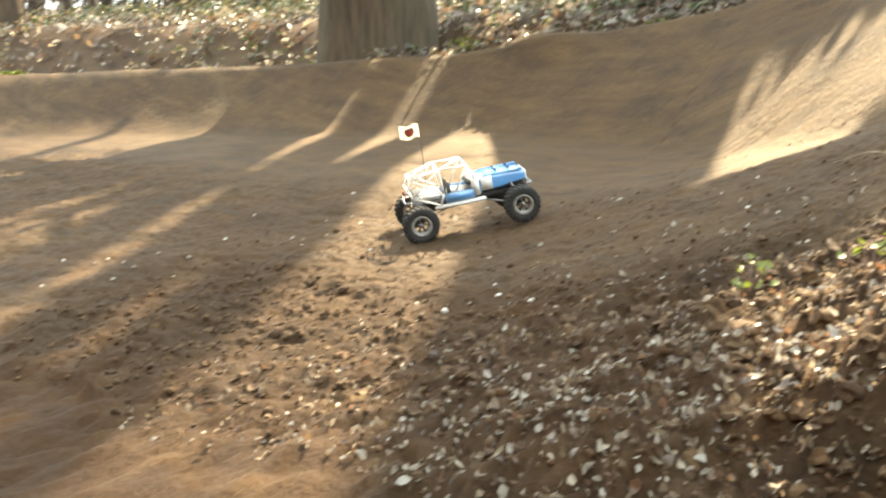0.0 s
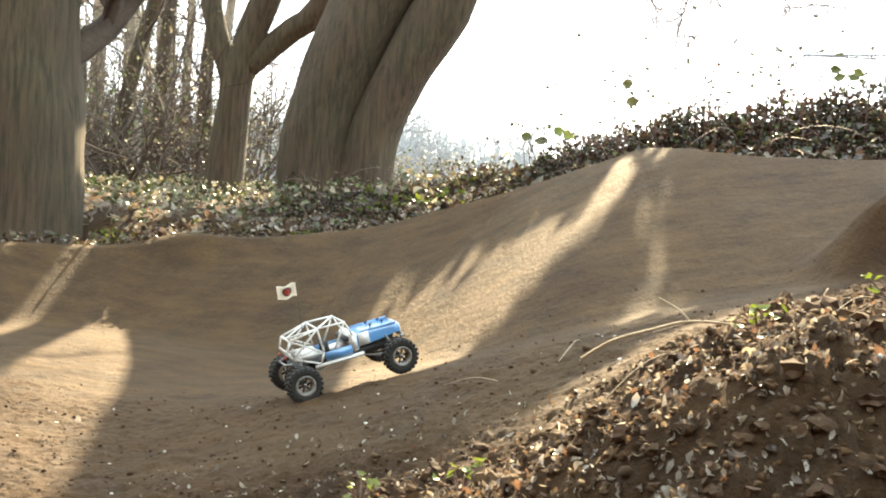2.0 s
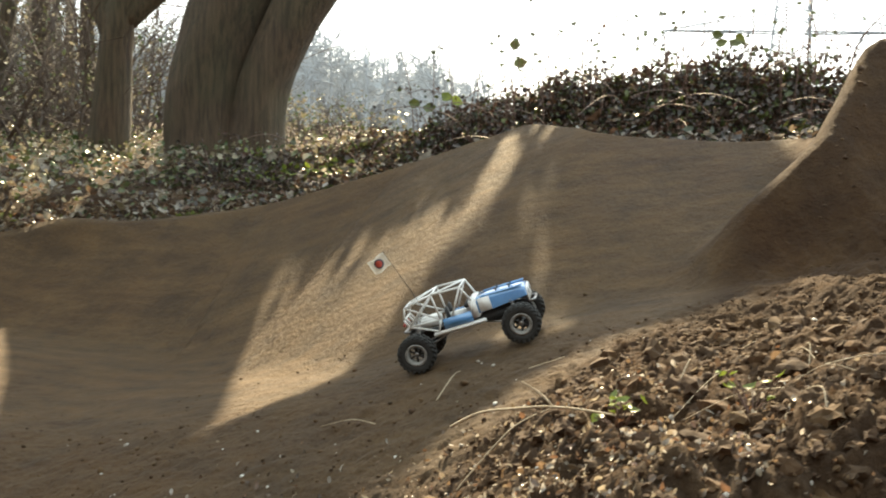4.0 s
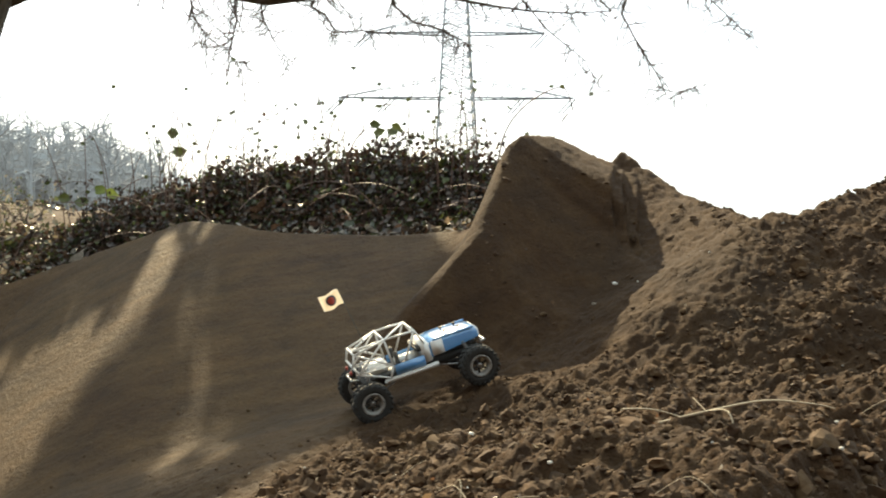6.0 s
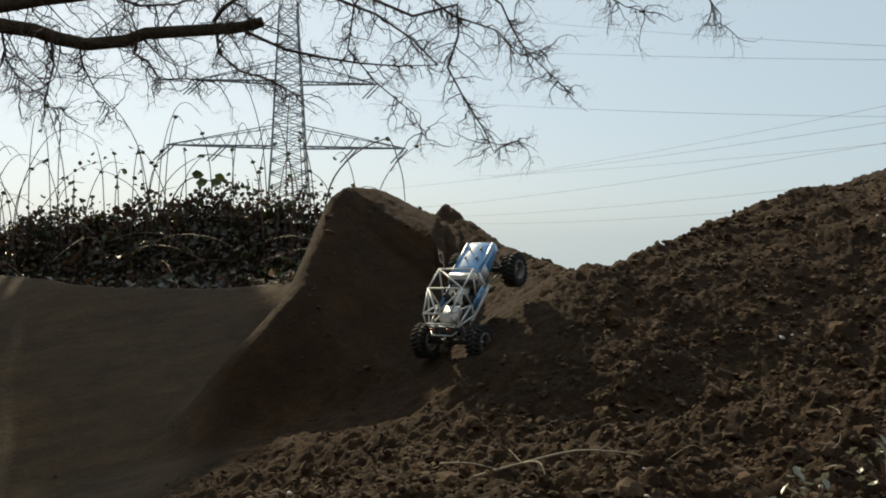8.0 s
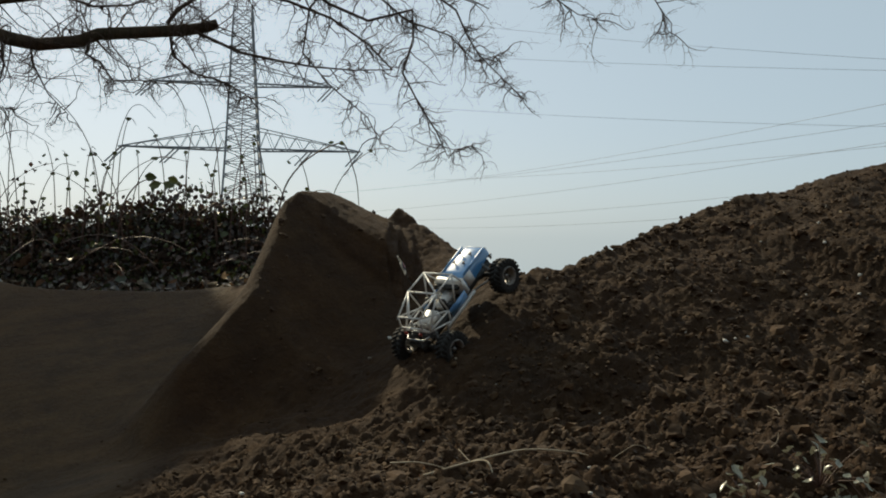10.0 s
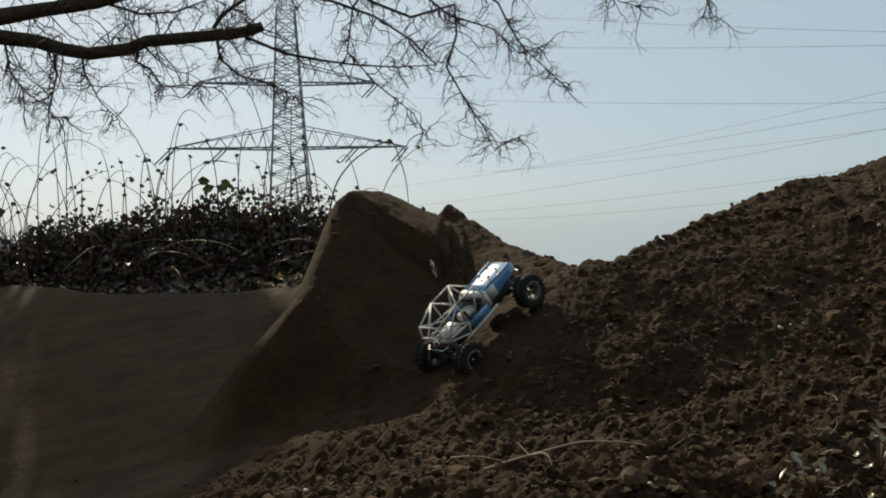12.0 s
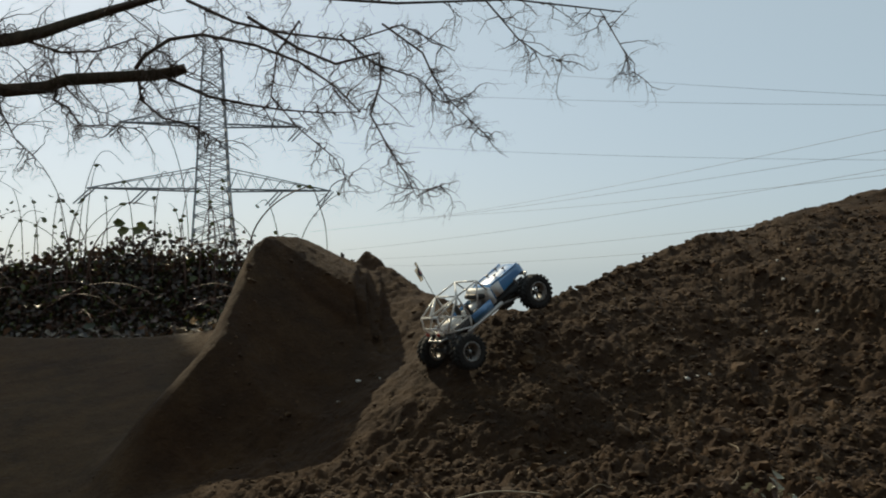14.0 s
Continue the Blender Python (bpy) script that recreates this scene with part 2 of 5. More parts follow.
# ---- ground ----
LIP = [(-9.0, 2.6, 0.35, 0.5), (-5.0, 4.2, 0.37, 0.6), (-3.5, 4.76, 0.44, 0.7), (-2.4, 5.0, 0.63, 1.1), (-1.6, 5.0, 0.88, 1.5),
       (-0.94, 4.77, 1.10, 1.6), (-0.6, 4.4, 1.08, 1.45), (0.0, 4.2, 1.06, 1.1), (0.35, 4.1, 1.1, 0.9)]
MOUND = [(0.03, 3.28, 0.87, 0.2), (0.26, 3.5, 1.10, 0.45), (0.41, 3.87, 1.425, 0.85), (0.57, 4.0, 1.42, 1.0), (0.68, 4.08, 1.38, 1.08), (0.80, 4.2, 1.315, 1.1), (0.92, 4.32, 1.41, 1.15),
         (1.12, 3.9, 1.185, 0.5)]
SHOULDER = [(1.12, 3.9, 1.15, 0.6), (1.2, 3.3, 1.155, 0.72), (1.45, 3.42, 1.225, 1.0), (1.9, 3.75, 1.335, 1.9), (2.43, 3.85, 1.49, 2.1), (3.5, 4.3, 1.71, 2.3), (7.0, 5.0, 2.0, 2.6)]
BANK = [(-4.5, 7.2, 0.62, 0.9), (-2.6, 6.4, 0.80, 0.9), (-1.86, 6.0, 0.98, 1.0), (-1.0, 5.8, 1.29, 1.0), (0.0, 5.5, 1.38, 1.1), (0.7, 5.4, 1.26, 1.0)]
PROFILE = [(-60, -0.1), (-8, -0.05), (-3, 0.0), (-2.1, 0.0), (-1.5, 0.14), (-0.9, 0.34), (-0.4, 0.51), (0.1, 0.63), (0.5, 0.74), (1.0, 0.78),
           (1.6, 0.84), (2.5, 1.0), (5, 1.5), (60, 2.0)]


def smooth(v, lo, hi):
    s = np.clip((v - lo) / (hi - lo), 0, 1)
    return s * s * (3 - 2 * s)


def ridge(z, x, y, nodes, back, power=1.6, back_power=1.5):
    """Raises z towards a crest line; the slope on its right-hand side has the width that each node names."""
    best, crest, width, side = np.full(x.shape, 1e9), np.zeros(x.shape), np.ones(x.shape), np.ones(x.shape)
    for (x0, y0, z0, w0), (x1, y1, z1, w1) in zip(nodes, nodes[1:]):
        dx, dy = x1 - x0, y1 - y0
        u = np.clip(((x - x0) * dx + (y - y0) * dy) / (dx * dx + dy * dy), 0, 1)
        d = np.hypot(x - x0 - u * dx, y - y0 - u * dy)
        near, tie = d < best - 1e-9, np.abs(d - best) <= 1e-9
        best = np.where(near, d, best)
        crest = np.where(near, z0 + u * (z1 - z0), crest)
        width = np.where(near, w0 + u * (w1 - w0), width)
        here = np.sign((x - x0) * dy - (y - y0) * dx)
        side = np.where(near, here, np.where(tie, np.maximum(side, here), side))
    front = np.clip(1 - best / width, 0, 1) ** power
    rear = np.clip(1 - best / back, 0, 1) ** back_power
    s = np.where(side > 0, front, rear)
    return z + np.maximum(crest - z, 0) * s


def ground_height(x, y):
    """Height of the bare ground, without clods."""
    x, y = np.asarray(x, float), np.asarray(y, float)
    px, pz = zip(*PROFILE)
    shift = 0.5 * smooth(-y, -2.6, -1.6)
    z = np.mean([np.interp(x - shift + o, px, pz) for o in (-0.25, -0.12, 0, 0.12, 0.25)], axis=0)
    # the near bank is steeper and falls to the hollow in which the camera stands
    near = smooth(-y, -2.5, -1.7) * smooth(x, -0.7, -0.1) * smooth(-x, -1.2, -0.5)
    z = z + 0.2 * near
    z = z - 0.75 * smooth(-y - 0.35 * smooth(-x, 0.3, 0.8) + 0.15 * smooth(x, -0.1, 0.2) + 0.45 * smooth(x, 0.35, 1.0), -1.35, -0.5) * smooth(x, -1.3, -0.4)
    # behind the track: a plateau under the trees, lower ground behind the mounds
    behind = smooth(y, 4.6, 5.6)
    plateau = 0.5 + 0.03 * np.clip(y - 5, 0, 12) - 0.5 * smooth(x, -0.5, 3)
    z = z * (1 - behind) + plateau * behind
    z = ridge(z, x, y, BANK, 0.9, 1.2)
    z = np.mean([ridge(z, x + a, y + b, LIP, 0.35, 1.1) for a, b in ((0, 0), (0.1, 0.0), (-0.1, 0.0), (0.0, -0.1), (0.0, 0.1))], axis=0)
    z = np.mean([ridge(ridge(z, x + a, y + b, SHOULDER, 0.3, 1.0), x + a, y + b, MOUND, 0.2, 1.3)
                 for a, b in ((0, 0), (0.045, 0.0), (-0.045, 0.0), (0.0, -0.045), (0.0, 0.045))], axis=0)
    z = z + 8.0 * smooth(-y, 1.2, 7.5)      # unseen bank added behind the camera to block sky light
    z = z + 0.07 * np.exp(-((x + 3.45) / 0.32) ** 2 - ((y - 4.72) / 0.12) ** 2)      # a worn hump of sand on the lip
    r = np.hypot(x, y)
    east = smooth(x / (r + 1), -0.12, 0.06)
    return z - 0.05 * np.clip(r - 60, 0, None) * east - 6.0 * smooth(r, 12, 90) * smooth(x + 0.3 * y, -10, 15) - 1.5 * smooth(r, 15, 60)


TABLES = {}


def table_of(seed):
    if seed not in TABLES:
        TABLES[seed] = np.random.RandomState(seed).uniform(-1, 1, (256, 256))
    return TABLES[seed]


def fbm(x, y, scale, octaves=4, seed=0):
    """Smooth lattice noise, about -1 to 1."""
    total, amp = np.zeros_like(x), 1.0
    for o in range(octaves):
        table = table_of(seed + o)
        u, v = x * scale + 37.3 * o, y * scale + 11.7 * o
        i, j = np.floor(u).astype(int), np.floor(v).astype(int)
        fu, fv = u - i, v - j
        fu, fv = fu * fu * (3 - 2 * fu), fv * fv * (3 - 2 * fv)
        a, b = table[i % 256, j % 256], table[(i + 1) % 256, j % 256]
        c, d = table[i % 256, (j + 1) % 256], table[(i + 1) % 256, (j + 1) % 256]
        total += amp * ((a * (1 - fu) + b * fu) * (1 - fv) + (c * (1 - fu) + d * fu) * fv)
        scale, amp = scale * 2, amp * 0.5
    return total / 2


def roughness_at(x, y):
    """How cloddy the ground is, 0 on the ridden track to 1 on the loose banks."""
    near_bank = smooth(x - 0.55 * (y - 2.0), -0.75, -0.25) * smooth(-y, -3.3, -2.6)
    right = smooth(x - 0.15 * np.clip(y - 3.2, 0, 1), 0.8, 1.1) * (1 - 0.4 * smooth(y, 2.4, 3.2))
    left_bank = smooth(-y, -2.3, -1.5) * (0.6 * smooth(x, -3.2, -2.2) + 0.4 * smooth(x, -1.6, -0.9))
    behind = 0.6 * smooth(y, 5.0, 5.6)
    ridden = 0.32 * smooth(-y, -3.2, -2.4)
    heap = 0.42 * smooth(x - 0.25 * (y - 3.3), -0.05, 0.3) * smooth(y, 2.7, 3.1)
    return np.clip(np.maximum.reduce([near_bank, right, left_bank, behind, ridden, heap]), 0.09, 1)


def loam_at(x, y):
    """Where the ground is dark loam: the loose banks and the mound."""
    mound = smooth(x - 0.25 * (y - 3.3), -0.12, 0.22) * smooth(y, 2.4, 2.8)
    return np.maximum(roughness_at(x, y), mound)


def cells(x, y, scale, seed):
    """Rounded domes packed side by side, 0 to 1: the shape of crumbled soil."""
    jx, jy = table_of(seed), table_of(seed + 1)
    u, v = x * scale, y * scale
    i, j = np.floor(u).astype(int), np.floor(v).astype(int)
    best = np.zeros(np.shape(u))
    for a in (-1, 0, 1):
        for b in (-1, 0, 1):
            p, q = (i + a) % 256, (j + b) % 256
            d = np.hypot(u - i - a - 0.5 - 0.42 * jx[p, q], v - j - b - 0.5 - 0.42 * jy[p, q])
            size = 0.62 + 0.3 * jx[q, p]
            best = np.maximum(best, size * np.sqrt(np.clip(1 - (d / size) ** 2, 0, 1)))
    return best


def surface(x, y):
    """Height of the ground as built."""
    x, y = np.asarray(x, float), np.asarray(y, float)
    k = roughness_at(x, y) * (1 - 0.6 * smooth(y, 3.1, 3.6) * smooth(-y, -5.0, -4.6) * smooth(-x, -0.95, -0.65))
    wx, wy = x + 0.035 * fbm(x, y, 16.0, 3, 61), y + 0.035 * fbm(x, y, 16.0, 3, 64)
    lumps = fbm(x, y, 5.0, 3, 3) * 0.05 + np.abs(fbm(x, y, 13.0, 3, 9)) * 0.04 - 0.06
    lumps = lumps + (0.032 * cells(wx, wy, 11.0, 70) * smooth(fbm(x, y, 3.0, 2, 81), -0.05, 0.25) + 0.024 * cells(wx, wy, 27.0, 74)) * (0.6 + 0.6 * fbm(x, y, 20.0, 2, 66))
    lumps = lumps + 0.018 * cells(wx + 0.01 * fbm(x, y, 60.0, 2, 68), wy, 58.0, 78) + 0.016 * fbm(x, y, 60.0, 2, 83)
    return ground_height(x, y) + k * lumps + 0.012 * fbm(x, y, 2.5, 3, 20)


def graded(lo, hi, step, far, growth=1.22):
    core = list(np.arange(lo, hi + step / 2, step))
    up, down, s = [], [], step
    while (up[-1] if up else hi) < far:
        s *= growth
        up.append((up[-1] if up else hi) + s)
        down.append((down[-1] if down else lo) - s)
    return np.array(down[::-1] + core + up)


def grid_mesh(name, xs, ys, zs):
    nx, ny = len(xs), len(ys)
    gx, gy = np.meshgrid(xs, ys)
    verts = np.stack([gx.ravel(), gy.ravel(), zs.ravel()], 1)
    i = np.arange(nx * ny).reshape(ny, nx)
    quads = np.stack([i[:-1, :-1], i[:-1, 1:], i[1:, 1:], i[1:, :-1]], -1).reshape(-1, 4)
    me = bpy.data.meshes.new(name)
    me.from_pydata(verts.tolist(), [], quads.tolist())
    me.polygons.foreach_set("use_smooth", np.ones(len(quads), bool))
    return me


def denser(axis, lo, hi, step):
    """The axis with a closer stretch from lo to hi."""
    return np.concatenate([axis[axis < lo - step / 2], np.arange(lo, hi, step), axis[axis > hi + step / 2]])


gxs = denser(graded(-5.2, 2.6, 0.0125, 900, 1.15), -0.9, 1.9, 0.0075)
gys = denser(graded(0.9, 5.0, 0.0125, 900, 1.15), 1.3, 3.3, 0.0075)
mx_, my_ = np.meshgrid(gxs, gys)
me = grid_mesh("ground", gxs, gys, surface(mx_, my_))
me.attributes.new("loose", "FLOAT", "POINT").data.foreach_set("value", loam_at(mx_, my_).ravel())
me.materials.append(SOIL)
ground = tagged(new("ground", me), "brown sandy bike track with rough clods and shadow streaks", "ground", kind="structure")


# ---- helpers for things ----
def part(name, bm, material, parent=None, label="", flat=False):
    me = bpy.data.meshes.new(name)
    bm.to_mesh(me)
    bm.free()
    if not flat:
        me.polygons.foreach_set("use_smooth", np.ones(len(me.polygons), bool))
    me.materials.append(material)
    ob = new(name, me)
    if parent:
        ob.parent = parent
    if label:
        ob["label"] = label
    return ob


def tube(bm, pts, radii, sides=8, cap=True):
    """A tapering tube along points."""
    pts = [Vector(p) for p in pts]
    if not hasattr(radii, "__len__"):
        radii = [radii] * len(pts)
    rings, up = [], None
    for i, p in enumerate(pts):
        d = (pts[min(i + 1, len(pts) - 1)] - pts[max(i - 1, 0)]).normalized()
        if up is None:
            up = d.orthogonal().normalized()
        up = (up - d * up.dot(d))
        up = up.normalized() if up.length > 1e-5 else d.orthogonal().normalized()
        w = d.cross(up)
        rings.append([bm.verts.new(p + radii[i] * (math.cos(a) * up + math.sin(a) * w))
                      for a in (2 * math.pi * k / sides for k in range(sides))])
    for r0, r1 in zip(rings, rings[1:]):
        for k in range(sides):
            bm.faces.new((r0[k], r0[(k + 1) % sides], r1[(k + 1) % sides], r1[k]))
    if cap:
        bm.faces.new(rings[0][::-1])
        bm.faces.new(rings[-1])


def box(bm, lo, hi, m=None, bevel=0.0):
    vs = [Vector((x, y, z)) for z in (lo[2], hi[2]) for y in (lo[1], hi[1]) for x in (lo[0], hi[0])]
    vs = [bm.verts.new(m @ v if m else v) for v in vs]
    fs = [bm.faces.new([vs[i] for i in f]) for f in ((0, 2, 3, 1), (4, 5, 7, 6), (0, 1, 5, 4), (2, 6, 7, 3), (0, 4, 6, 2), (1, 3, 7, 5))]
    if bevel:
        es = list({e for f in fs for e in f.edges})
        bmesh.ops.bevel(bm, geom=es, offset=bevel, segments=2, affect="EDGES")


def lathe(bm, profile, sides=24, axis="y"):
    """Turns (radius, along) pairs about the axis."""
    rings = []
    for r, h in profile:
        ring = []
        for k in range(sides):
            a = 2 * math.pi * k / sides
            ring.append(bm.verts.new((r * math.cos(a), h, r * math.sin(a)) if axis == "y" else (r * math.cos(a), r * math.sin(a), h)))
        rings.append(ring)
    for r0, r1 in zip(rings, rings[1:]):
        for k in range(sides):
            bm.faces.new((r0[k], r0[(k + 1) % sides], r1[(k + 1) % sides], r1[k]))
    return rings

# ---- loose ground cover ----
def merged(name, pieces, material, label, category, flat=False, parent=None):
    """One mesh of kind stuff out of (verts, faces) pieces."""
    verts, faces, n = [], [], 0
    for v, f in pieces:
        verts.append(v)
        faces.extend([[i + n for i in q] for q in f])
        n += len(v)
    me = bpy.data.meshes.new(name)
    me.from_pydata(np.concatenate(verts).tolist(), [], faces)
    if not flat:
        me.polygons.foreach_set("use_smooth", np.ones(len(me.polygons), bool))
    me.materials.append(material)
    ob = new(name, me)
    if parent:
        ob.parent = parent
        if label:
            ob["label"] = label
        return ob
    return tagged(ob, label, category, kind="stuff")


def lump_shapes(count, level, seed):
    """Irregular rounded lumps of unit size."""
    shapes = []
    for k in range(count):
        bm = bmesh.new()
        bmesh.ops.create_icosphere(bm, subdivisions=level, radius=1.0)
        for v in bm.verts:
            v.co *= 1 + 0.6 * noise.noise(v.co * 1.3 + Vector((seed + 7.3 * k, 0, 0))) + 0.55 * noise.noise(v.co * 3.3 + Vector((0, seed + 3.1 * k, 0)))
            v.co.z *= 0.75
        bm.verts.index_update()
        shapes.append((np.array([v.co[:] for v in bm.verts]), [[v.index for v in f.verts] for f in bm.faces]))
        bm.free()
    return shapes


def turn_matrix(rng, tilt):
    return np.array(Euler((rng.uniform(-tilt, tilt), rng.uniform(-tilt, tilt), rng.uniform(0, 6.283))).to_matrix())


def scatter(rng, count, x0, x1, y0, y1, keep):
    """Places on the ground, thinned by keep(x, y) from 0 to 1."""
    x, y = rng.uniform(x0, x1, count), rng.uniform(y0, y1, count)
    ok = rng.uniform(0, 1, count) < keep(x, y)
    x, y = x[ok], y[ok]
    return x, y, surface(x, y)


def track_gap(x, y):
    """1 away from the wheel tracks, 0 on them."""
    line = [(-2.4, 2.1), (-1.5, 2.75), (-0.4, 2.75), (0.4, 2.85), (0.75, 3.05), (1.0, 3.2)]
    best = np.full(np.shape(x), 9.0)
    for (ax, ay), (bx, by) in zip(line, line[1:]):
        u = np.clip(((x - ax) * (bx - ax) + (y - ay) * (by - ay)) / ((bx - ax) ** 2 + (by - ay) ** 2), 0, 1)
        best = np.minimum(best, np.hypot(x - ax - u * (bx - ax), y - ay - u * (by - ay)))
    return smooth(best, 0.12, 0.3)


def build_clods():
    rng = np.random.RandomState(5)
    coarse, fine = lump_shapes(7, 2, 11), lump_shapes(6, 1, 23)
    pieces = []
    x, y, z = scatter(rng, 26000, -2.4, 3.0, 0.9, 3.8, lambda a, b: roughness_at(a, b) * smooth(roughness_at(a, b), 0.34, 0.6) * track_gap(a, b) * (0.5 + 0.5 * smooth(a, -1.0, 0.0)))
    for px, py, pz in zip(x, y, z):
        s = min(0.0065 * math.exp(rng.normal(0, 0.5)), 0.016)
        v, f = coarse[rng.randint(7)] if s > 0.009 else fine[rng.randint(6)]
        pieces.append((v @ turn_matrix(rng, 0.5).T * s * rng.uniform(0.8, 1.25, 3) + (px, py, pz - s * 0.1), f))
    x, y, z = scatter(rng, 1500, -1.2, 2.6, 1.3, 3.6, lambda a, b: 0.5 * smooth(roughness_at(a, b), 0.5, 0.8) * track_gap(a, b))
    for px, py, pz in zip(x, y, z):
        s = rng.uniform(0.011, 0.026)
        v, f = coarse[rng.randint(7)]
        pieces.append((v @ turn_matrix(rng, 0.5).T * s * rng.uniform(0.8, 1.25, 3) + (px, py, pz - s * 0.15), f))
    merged("clods", pieces, CLOD, "loose brown soil clods on the rough banks", "clods", flat=True)
    pieces = []
    x, y, z = scatter(rng, 26000, -2.6, 3.2, 0.8, 4.4, lambda a, b: (0.1 * smooth(-b, -2.7, -2.1) + 0.5 * roughness_at(a, b)) * smooth(-b, -3.6, -3.0) + 0.6 * (roughness_at(a, b) > 0.5))
    for px, py, pz in zip(x, y, z):
        s = 0.0036 * math.exp(rng.normal(0, 0.4))
        v, f = fine[rng.randint(6)]
        pieces.append((v @ turn_matrix(rng, 0.5).T * s + (px, py, pz + s * 0.3), f))
    merged("crumbs", pieces, CLOD, "small soil crumbs strewn over the track", "crumbs")
    pieces = []
    x, y, z = scatter(rng, 420, -3.0, 2.4, 1.2, 3.4, lambda a, b: 0.6 * np.maximum(smooth(-b, -2.8, -2.4), smooth(a, 0.4, 0.8)))
    for px, py, pz in zip(x, y, z):
        s = 0.0042 * math.exp(rng.normal(0, 0.4))
        v, f = fine[rng.randint(6)]
        pieces.append((v @ turn_matrix(rng, 0.5).T * s + (px, py, pz + s * 0.4), f))
    merged("pebbles", pieces, STONE, "small pale pebbles lying on the soil", "pebbles")


def leaf_piece(rng, length, width, curl):
    """A curled blade: three rows of two quads."""
    rows = []
    for u in (0.0, 0.33, 0.7, 1.0):
        w = width * (0.15, 1.0, 0.8, 0.05)[(0.0, 0.33, 0.7, 1.0).index(u)]
        lift = curl * length * (u - 0.5) ** 2 * 2
        for s in (-0.5, 0, 0.5):
            rows.append(((u - 0.5) * length, s * w, lift + abs(s) * w * rng.uniform(0.1, 0.7)))
    faces = [[3 * i + j, 3 * i + j + 1, 3 * i + j + 4, 3 * i + j + 3] for i in range(3) for j in range(2)]
    return np.array(rows), faces


def strew(rng, places, size, tilt, lift=0.004, ratio=0.6):
    pieces = []
    for px, py, pz in places:
        s = size * math.exp(rng.normal(0, 0.3))
        v, f = leaf_piece(rng, s, s * ratio * rng.uniform(0.7, 1.2), rng.uniform(-0.6, 0.9))
        pieces.append((v @ turn_matrix(rng, tilt).T + (px, py, pz + lift + 0.15 * s), f))
    return pieces


def build_litter():
    rng = np.random.RandomState(8)
    near = lambda a, b: np.clip(smooth(-b, -2.3, -1.6) * smooth(a + 0.35 * (2.2 - b), -1.7, -0.2) * smooth(-a, -0.2, 0.2) + 0.012 * roughness_at(a, b), 0, 1)
    places = list(zip(*scatter(rng, 15000, -1.8, 1.2, 0.75, 2.6, near)))
    places += list(zip(*scatter(rng, 500, -1.8, 3.0, 1.2, 3.8, lambda a, b: 0.3 * smooth(roughness_at(a, b), 0.34, 0.6))))
    places += list(zip(*scatter(rng, 90, -3.0, 0.3, 1.5, 2.5, lambda a, b: np.full(np.shape(a), 0.5))))
    merged("leaf_litter", strew(rng, places, 0.0105, 1.35), LITTER, "dry curled brown leaves lying on the bank", "leaves")
    close = lambda a, b: smooth(-b, -1.75, -1.3) * smooth(a + 0.5 * (1.4 - b), -1.0, -0.5) * smooth(-a, -0.3, 0.1)
    places = list(zip(*scatter(rng, 9500, -1.4, 0.6, 0.75, 1.9, close)))
    merged("fallen_leaves", strew(rng, places, 0.0125, 1.3, ratio=0.6), LITTER, "crumpled large dead leaves lying thick on the bank", "leaves")
    # forest floor behind the lip
    places = list(zip(*scatter(rng, 9000, -14, 0.4, 4.2, 12.0, lambda a, b: smooth(b - np.interp(a, [p[0] for p in LIP], [p[1] for p in LIP]), 0.1, 0.5) * (0.25 + 0.75 * smooth(-b, -9, -5)))))
    merged("forest_floor_leaves", strew(rng, places, 0.065, 0.9, 0.02), LITTER, "thick layer of old leaves under the trees", "leaves")
    places = [(x, y, z + rng.uniform(0.02, 0.17)) for x, y, z in zip(*scatter(rng, 12000, -13, -1.9, 4.6, 11.0, lambda a, b: smooth(b - np.interp(a, [p[0] for p in LIP], [p[1] for p in LIP]), 0.3, 0.8) * (fbm(a, b, 0.7, 2, 77) > -0.1)))]
    merged("ivy_cover", strew(rng, places, 0.04, 1.0, 0.0, 0.75), GLOSSY, "low glossy ivy and bramble leaves catching the sun", "ivy")
    # leafy strip along the back of the berm
    a = rng.uniform(-4.5, 0.5, 9000)
    b = np.interp(a, [p[0] for p in LIP], [p[1] for p in LIP]) - 0.01 + np.abs(rng.normal(0, 0.4, 9000))
    places = list(zip(a, b, surface(a, b) + rng.uniform(0, 0.05, 9000)))
    merged("bank_leaves", strew(rng, places[:6000], 0.035, 1.0, 0.0), LITTER, "dead leaves heaped along the berm edge", "leaves")
    merged("bank_ivy", strew(rng, places[6000:], 0.03, 1.0, 0.02, 0.8), BRAMBLE, "creeping dark bramble leaves on the berm edge", "leaves")
    # moss on the lip
    places = []
    a = rng.uniform(-8.5, -2.6, 4500)
    b = np.interp(a, [p[0] for p in LIP], [p[1] for p in LIP]) + rng.normal(0.04, 0.07, 4500)
    ok = fbm(a, b, 0.9, 2, 91) > 0.0
    places += list(zip(a[ok], b[ok], surface(a, b)[ok]))
    merged("moss", strew(rng, places, 0.03, 1.0, 0.0), MOSS, "bright green moss along the edge of the track", "moss")


build_clods()
build_litter()


